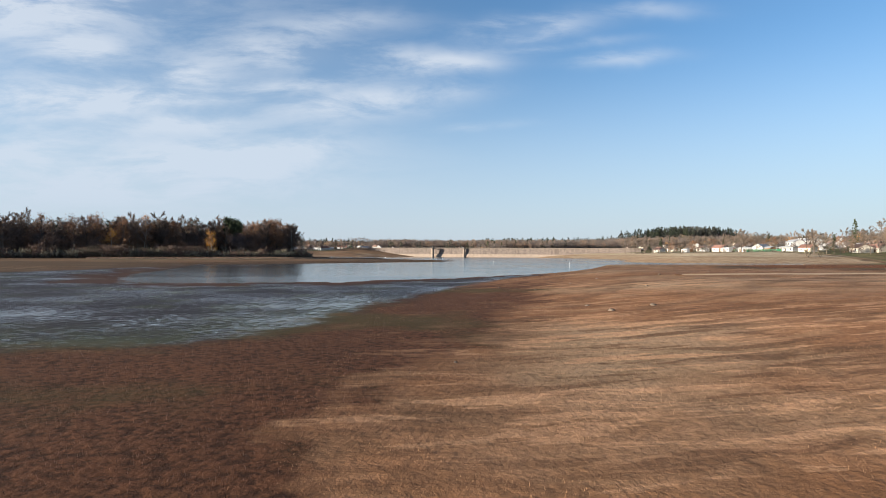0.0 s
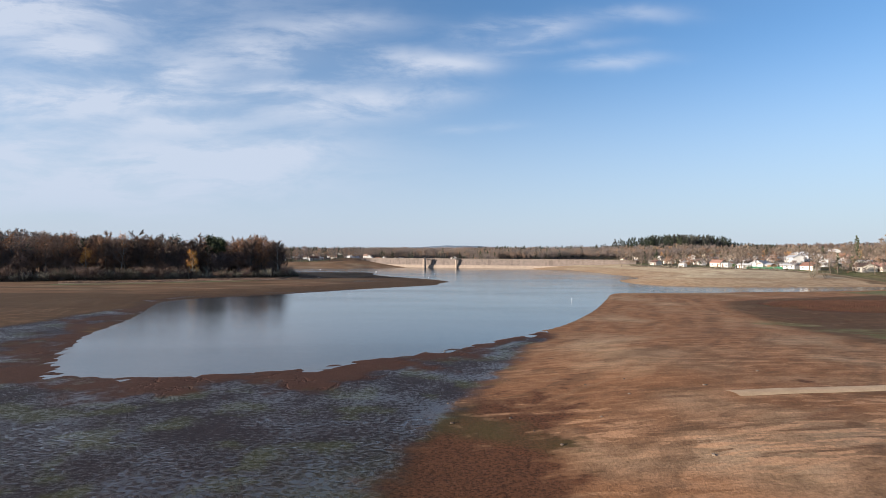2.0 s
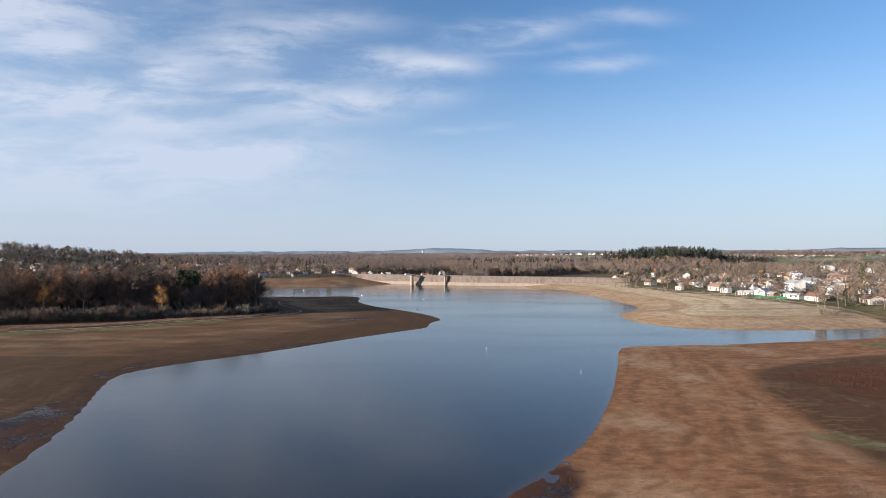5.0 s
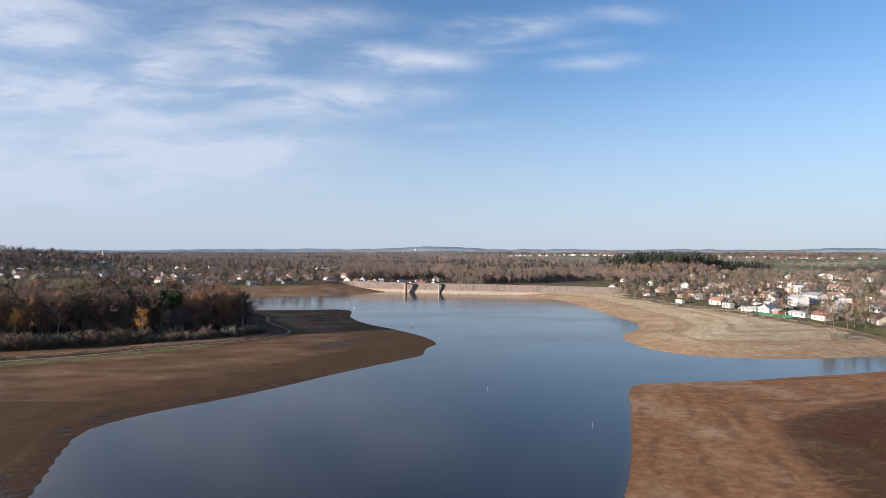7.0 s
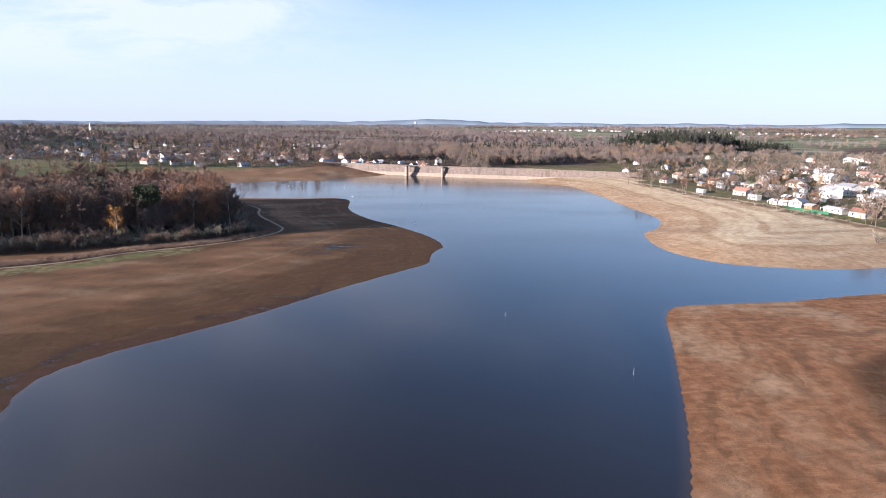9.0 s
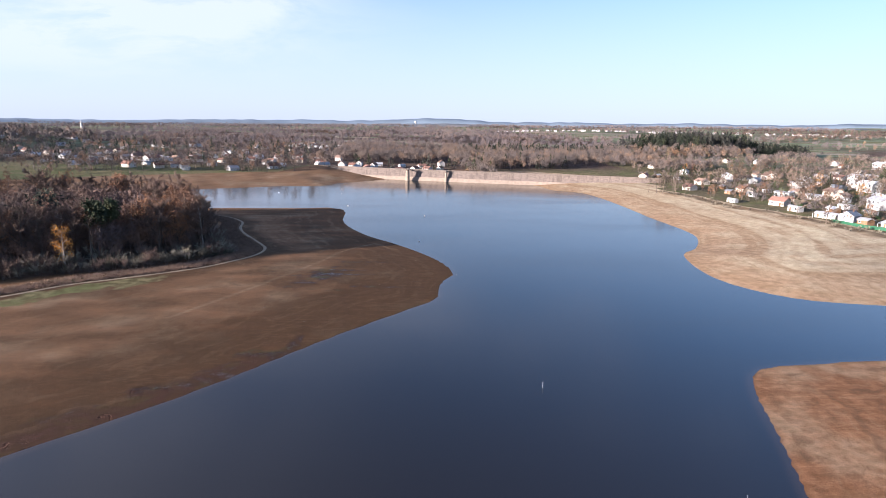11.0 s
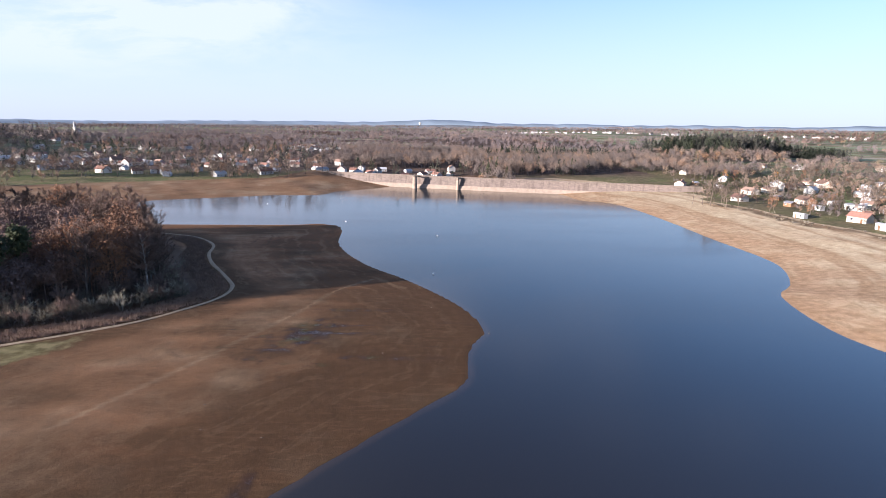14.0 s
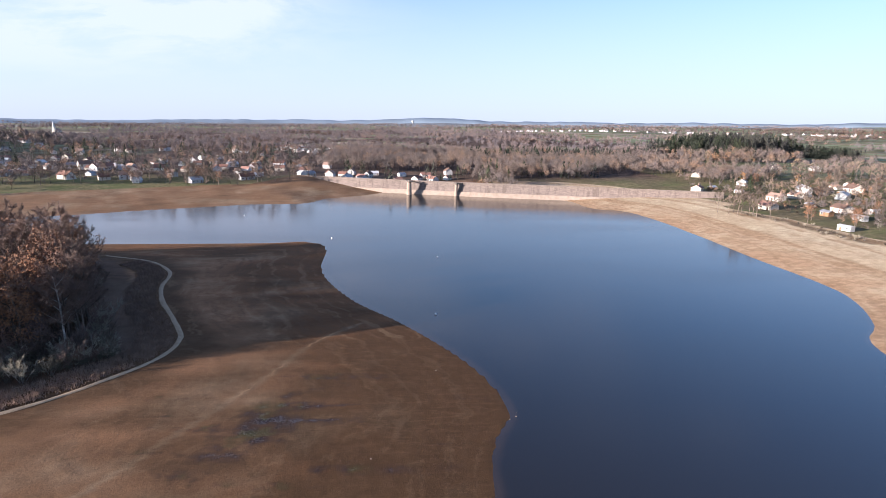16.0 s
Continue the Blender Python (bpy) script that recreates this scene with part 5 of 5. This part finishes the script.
FAR = "white houses of the far estate"
tiny = []
for k, (wm, rm) in enumerate((("white", "tile_brown"), ("white", "roof_grey"))):
    tiny.append(house_kind("far_house", 31 + k, 12, 9, 4.5, 3.4, wm, rm, "white gabled house of the far housing estate", "house", FAR))
for n in range(90):
    x = rv.uniform(380, 1500)
    place(tiny[n % 2], x, 1560 + 0.25 * (1500 - x) + 120 + rv.normal(0, 60), rv.uniform(0, 360), rv.uniform(0.55, 0.85), n < 2)

# church and far water tower
church = thing("church", "small village church with a slender pointed spire", "church", place=Matrix.Translation((-735, 1510, height_at(-735, 1510))))
part("nave", box_mesh("nave", -6, 6, 0, 18, -1, 9, "cream"), church)
bm = bmesh.new()
v = [bm.verts.new(q) for q in ((-6.4, -0.3, 9), (6.4, -0.3, 9), (0, -0.3, 14.5), (-6.4, 18.3, 9), (6.4, 18.3, 9), (0, 18.3, 14.5))]
for q in ((0, 1, 2), (5, 4, 3), (0, 2, 5, 3), (2, 1, 4, 5), (1, 0, 3, 4)):
    bm.faces.new([v[i] for i in q])
part("nave_roof", bm_mesh("nave_roof", bm, "tile_brown"), church)
part("tower", box_mesh("tower", -2.6, 2.6, -5.2, 0, -1, 17, "cream"), church)
bm = bmesh.new()
bmesh.ops.create_cone(bm, cap_ends=True, segments=8, radius1=3.2, radius2=0.05, depth=14, matrix=Matrix.Translation((0, -2.6, 24)))
part("spire", bm_mesh("spire", bm, "roof_grey"), church)
tower = thing("water_tower", "far white water tower above the woods", "water tower", place=Matrix.Translation((231, 4480, height_at(231, 4480))))
part("stem", mesh_of("stem", *tube([(0, 0, -2), (0, 0, 16), (0, 0, 22)], [5, 5, 8], 16), "white", True), tower)
part("tank", mesh_of("tank", *tube([(0, 0, 22), (0, 0, 30), (0, 0, 32)], [10, 10, 1], 16), "white", True), tower)

# green cloth fence and hedges in front of the homes
fence = thing("fence", "low fence hung with green cloth by the shore walk", "fence")
pts = spline([(238, 290), (239, 280), (241, 270), (244, 260)], 2.6)
for a, b in zip(pts, pts[1:]):
    za, zb = height_at(*a), height_at(*b)
    v = [(*a, za), (*b, zb), (*b, zb + 1.7), (*a, za + 1.7)]
    v += [(x + 0.06, y, z) for x, y, z in v]
    part("cloth", mesh_of("cloth", v, [(0, 1, 2, 3), (7, 6, 5, 4), (3, 2, 6, 7), (0, 3, 7, 4), (1, 5, 6, 2), (0, 4, 5, 1)], "green"), fence)
    part("post", mesh_of("post", *tube([(*a, za - 0.3), (*a, za + 1.0), (*a, za + 1.85)], [0.06, 0.06, 0.05], 6), "rail"), fence)
for n, (x, y, le, turn) in enumerate(((262, 350, 16, 80), (270, 300, 14, 85), (300, 415, 18, 70), (325, 370, 14, 20), (262, 262, 14, 80), (345, 420, 16, 75))):
    r = np.random.RandomState(n)
    m = 900
    q = np.c_[r.uniform(-le / 2, le / 2, m), r.uniform(-0.6, 0.6, m), r.uniform(0, 1.8, m)]
    a = r.normal(0, 0.22, (m, 3))
    b = r.normal(0, 0.22, (m, 3))
    hv = np.stack([q, q + a, q + b], 1).reshape(-1, 3)
    h = tagged(new("hedge", mesh_of("hedge", hv, np.arange(m * 3).reshape(-1, 3), "hedge")), "clipped dark green hedge between the holiday homes", "hedge", CAMP + " hedges")
    h.matrix_basis = Matrix.Translation((x, y, height_at(x, y))) @ Matrix.Rotation(radians(turn), 4, "Z")

# ---- trees round the homes and the village ----
rc = np.random.RandomState(31)
GARDEN = "trees among the holiday homes"
g_bare = [tree_kind("garden_tree", "garden", 120 + k, 10 + k, 0.4, "bare garden tree between the holiday homes", GARDEN) for k in range(4)]
g_russet = [tree_kind("russet_garden_tree", "russet", 130 + k, 9 + k, 0.33, "broad garden tree with russet leaves", GARDEN) for k in range(2)]
g_orange = [tree_kind("golden_garden_tree", "orange", 140, 10, 0.3, "garden tree with golden autumn leaves", GARDEN)]
g_spruce = [tree_kind("garden_spruce", "spruce", 150 + k, 11 + 2 * k, 0.2, "dark green spruce in a garden", GARDEN) for k in range(2)]
set_out(g_bare, [(214, 436), (209, 433), (223, 434), (206, 440), (216, 417), (216, 431), (219, 424), (212, 428), (221, 412), (240, 407), (232, 286), (231, 307), (294, 398), (244, 229), (243, 234), (250, 238), (248, 224)], rc, 1.05, 1.45)
set_out(g_russet, [(230, 394), (240, 373), (244, 378), (296, 380), (236, 399)], rc, 0.9, 1.1)
set_out(g_orange, [(322, 367), (302, 562), (330, 300)], rc, 0.9, 1.1)
set_out(g_spruce, [(280, 397), (454, 538), (270, 505), (265, 498), (258, 508)], rc, 0.8, 1.2)
more = np.c_[rc.uniform(245, 540, 420), rc.uniform(205, 620, 420)]
more = more[more[:, 0] > 250 + 0.1 * np.abs(more[:, 1] - 300)]
sites = np.array([(a, b) for _, a, b, _ in SITES])
more = more[np.min(np.hypot(more[:, None, 0] - sites[None, :, 0], more[:, None, 1] - sites[None, :, 1]), 1) > 8]
cut = rc.uniform(0, 1, len(more))
for group_t, sel in ((g_bare, cut < 0.74), (g_russet, (cut >= 0.74) & (cut < 0.86)), (g_orange, (cut >= 0.86) & (cut < 0.88)), (g_spruce, cut >= 0.88)):
    for x, y in more[sel]:
        s = rc.uniform(0.6, 1.2)
        copy_thing(group_t[rc.randint(len(group_t))], Matrix.Translation((x, y, height_at(x, y) - 0.1)) @ Matrix.Rotation(rc.uniform(0, 6), 4, "Z") @ Matrix.Scale(s, 4))

bush_spots = np.c_[rc.uniform(217, 232, 70), rc.uniform(240, 430, 70)]
bush_spots[:, 0] = np.interp(bush_spots[:, 1], CAMP_WALL[::-1, 1], CAMP_WALL[::-1, 0]) - rc.uniform(1, 12, 70)
low = [shrub_kind("bank_shrub", 160 + k, 1.5 + 0.3 * k, "shrub", "low dry shrub on the bank above the beach", "bank shrubs") for k in range(3)]
set_out(low, bush_spots, rc, 0.5, 1.2)
set_out([shrub_kind("willow_shrub", 170, 4.5, "shrub", "wide leafless willow bush by the beach", "willow bushes")], [(220, 201), (226, 199), (223, 205)], rc, 0.9, 1.1)


bank = np.c_[np.linspace(-330, -58, 46), np.interp(np.linspace(-330, -58, 46), [-330, -250, -180, -110, -58], [528, 545, 566, 566, 590])] + rc.normal(0, 5, (46, 2))
for n, (x, y) in enumerate(bank):
    t = (g_bare, g_bare, g_bare, g_russet)[n % 4]
    copy_thing(t[n % len(t)], Matrix.Translation((x, y, height_at(x, y) - 0.1)) @ Matrix.Rotation(rc.uniform(0, 6), 4, "Z") @ Matrix.Scale(rc.uniform(0.9, 1.35), 4))
grove = np.c_[rc.uniform(300, 440, 90), rc.uniform(165, 300, 90)]
grove = grove[np.min(np.hypot(grove[:, None, 0] - sites[None, :, 0], grove[:, None, 1] - sites[None, :, 1]), 1) > 9]
for n, (x, y) in enumerate(grove):
    t = (g_bare, g_bare, g_russet, g_orange if n % 12 == 3 else g_spruce)[n % 4]
    copy_thing(t[n % len(t)], Matrix.Translation((x, y, height_at(x, y) - 0.1)) @ Matrix.Rotation(rc.uniform(0, 6), 4, "Z") @ Matrix.Scale(rc.uniform(1.4, 1.8), 4))
thick = np.c_[rc.uniform(243, 480, 2400), rc.uniform(215, 540, 2400)]
thick = thick[np.min(np.hypot(thick[:, None, 0] - sites[None, :, 0], thick[:, None, 1] - sites[None, :, 1]), 1) > 5.8]
thick = thick[thick[:, 0] > np.interp(thick[:, 1], CAMP_WALL[::-1, 1], CAMP_WALL[::-1, 0]) + 4]
woodland("garden_shrubs", thick[::3], 7.0, 0.35, 0.3, 320, 90, "forest", "brown leafless shrubs and small trees between the homes")
woodland("garden_brush", thick[1::3], 3.6, 0.3, 0.3, 321, 70, "oakwood", "low brown hedges and bushes between the homes")
woodland("garden_evergreens", thick[2::6], 4.5, 0.6, 0.3, 322, 70, "dark_forest", "dark green evergreen bushes between the homes")
low_homes = np.c_[rc.uniform(262, 440, 56), rc.uniform(245, 520, 56)]
low_homes = low_homes[np.min(np.hypot(low_homes[:, None, 0] - sites[None, :, 0], low_homes[:, None, 1] - sites[None, :, 1]), 1) > 12]
for n, (x, y) in enumerate(low_homes):
    place(homes[("cabin", "brown", "caravan", "gable", "red", "brown")[n % 6]], x, y, rc.choice([-80, 10, 100]) + rc.uniform(-10, 10), rc.uniform(0.65, 0.95))


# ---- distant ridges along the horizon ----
# the hills' base colour already has the haze of distance mixed in
def ridge(name, radius, base, rise, seed, haze_tone, label):
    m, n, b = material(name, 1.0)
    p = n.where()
    n.join(n.mix(n.ramp(n.noise(n.stretch(p, 1, 1, 3), 0.004, 5.0), 0.35, 0.65), haze_tone, tuple(c * 1.2 for c in haze_tone)), b.inputs["Base Color"])
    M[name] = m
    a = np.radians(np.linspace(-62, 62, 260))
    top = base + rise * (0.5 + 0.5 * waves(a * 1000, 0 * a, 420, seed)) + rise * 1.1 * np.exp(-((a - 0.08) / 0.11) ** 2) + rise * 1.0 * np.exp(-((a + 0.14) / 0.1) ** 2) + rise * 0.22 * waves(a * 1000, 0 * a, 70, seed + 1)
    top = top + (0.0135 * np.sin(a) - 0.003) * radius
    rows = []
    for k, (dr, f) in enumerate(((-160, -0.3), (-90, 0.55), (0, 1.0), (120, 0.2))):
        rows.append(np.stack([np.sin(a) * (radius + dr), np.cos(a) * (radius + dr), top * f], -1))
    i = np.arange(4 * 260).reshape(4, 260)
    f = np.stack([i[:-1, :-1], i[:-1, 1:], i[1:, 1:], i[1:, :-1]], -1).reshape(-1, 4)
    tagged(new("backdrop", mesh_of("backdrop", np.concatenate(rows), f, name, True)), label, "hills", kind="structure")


ridge("hazed_hills_blue", 4650, 64, 18, 3, (0.15, 0.195, 0.24), "distant wooded hills on the horizon in blue-grey haze colour")
ridge("hazed_hills_grey", 3900, 40, 12, 6, (0.13, 0.14, 0.15), "wooded rises before the horizon in grey haze colour")


# ---- far woods, joined ----
def belt_spots(n, x0, x1, y0, y1, seed, test=None):
    r = np.random.RandomState(seed)
    q = np.c_[r.uniform(x0, x1, n), r.uniform(y0, y1, n)]
    if test is not None:
        q = q[test(q[:, 0], q[:, 1])]
    return q


def off_lake(x, y):
    return (y > np.interp(x, CREST[:, 0], CREST[:, 1]) + 14) & ~((np.abs(x - 150) < 42) & (np.abs(y - 585) < 26))


def clear_of_fields(x, y):
    return (waves(x, y, 420, 41) < 0.33) & off_lake(x, y) & ~((x < 72) & (y < 668)) & ~((x > 470) & (y > 880) & (waves(x, y, 300, 47) > -0.3))


q = belt_spots(2600, -60, 330, 560, 900, 201, clear_of_fields)
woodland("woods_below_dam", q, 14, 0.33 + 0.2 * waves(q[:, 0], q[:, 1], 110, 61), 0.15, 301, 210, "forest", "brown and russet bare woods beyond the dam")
q = belt_spots(5200, -700, 900, 880, 1900, 202, clear_of_fields)
woodland("woods_plain", q, 14, 0.36 + 0.2 * waves(q[:, 0], q[:, 1], 260, 62), 0.15, 302, 84, "hazed_plain_forest", "wide brown leafless woods on the plain")
q = belt_spots(14000, -2600, 2600, 1800, 4600, 203, lambda x, y: waves(x * 0.45, y, 380, 46) < np.where((x > 300) & (y < 3300), -0.45, 0.05))
woodland("woods_far", q, 17, 0.3, 0.2, 303, 22, "hazed_plain_forest", "distant brown woods towards the horizon")
rows = []
for k in range(26):
    r = np.random.RandomState(500 + k)
    x0, y0, le = r.uniform(-2000, 2000), r.uniform(1000, 3700), r.uniform(200, 800)
    u = r.uniform(0, 1, int(le / 4))
    rows.append(np.c_[x0 + le * u + r.normal(0, 4, len(u)), y0 + r.uniform(-0.2, 0.2) * le * u + r.normal(0, 9, len(u))])
woodland("hedgerows", np.concatenate(rows), 15, 0.08, 0.12, 316, 40, "oakwood", "dark hedgerows and tree lines between far fields")
q = belt_spots(1000, 320, 520, 740, 870, 204, lambda x, y: ((x - 430) / 95) ** 2 + ((y - 810) / 60) ** 2 < 1)
woodland("conifer_hill", q[(q[:, 0] > 415) | (waves(q[:, 0], q[:, 1], 45, 66) > 0.1)], 21, 0.3, 0.3, 304, 110, "dark_forest", "dense dark conifers on a low hill", "cone")
q = belt_spots(420, 300, 480, 715, 800, 215, lambda x, y: y < 770 + 0.1 * (x - 300) + 25 * waves(x, y, 60, 67))
woodland("hill_front_trees", q, 14, 0.35, 0.3, 315, 90, "forest", "tall bare trees on the slope of the low hill")
q = belt_spots(260, 470, 600, 770, 800, 205)
woodland("conifer_row", q, 14, 0.2, 0.2, 305, 90, "dark_forest", "row of dark conifers by a field", "cone")
q = belt_spots(220, 110, 330, 760, 830, 206)
woodland("conifer_belt", q, 15, 0.3, 0.25, 306, 50, "dark_forest", "belt of dark conifers below the hill", "cone")
q = belt_spots(150, -40, 200, 565, 660, 207, off_lake)
woodland("dam_conifers", q[:34], 14, 0.5, 0.3, 307, 60, "dark_forest", "dark conifers close behind the dam", "cone")
q = belt_spots(1000, -560, -60, 548, 960, 208, lambda x, y: shore_far(x, y) > 62)
woodland("village_trees", q, 10.5, 0.4, 0.26, 308, 190, "forest", "brown and orange trees among the village houses")
q = belt_spots(330, -560, -60, 575, 900, 209)
woodland("village_conifers", q[::2], 13, 0.4, 0.3, 309, 50, "dark_forest", "dark conifers among the village houses", "cone")
q = belt_spots(520, 250, 640, 560, 745, 214, lambda x, y: (waves(x, y, 90, 64) > 0.1) & off_lake(x, y))
woodland("meadow_trees", q, 13, 0.35, 0.25, 314, 90, "forest", "leafless tree belts on the meadow behind the homes")
q = belt_spots(700, 420, 1500, 380, 1500, 210, lambda x, y: x > 420 + 0.1 * y)
woodland("suburb_trees", q, 11, 0.4, 0.25, 310, 60, "forest", "bare trees among the houses inland")
q = belt_spots(700, 255, 620, 60, 215, 211, lambda x, y: x > 262 + 0.25 * np.abs(y - 150))
woodland("east_wood", q, 17, 0.55, 0.22, 311, 80, "forest", "brown and orange trees on the eastern rise")
q = belt_spots(500, -900, -420, 690, 1000, 212)
woodland("hill_wood", q, 17, 0.25, 0.15, 312, 40, "forest", "dark leafless wood on the western hill")
q = belt_spots(300, -700, -230, 430, 560, 213, lambda x, y: shore_far(x, y) > 75)
woodland("west_bank_trees", q, 9, 0.5, 0.25, 313, 50, "forest", "brown shrubs and trees on the west bank")
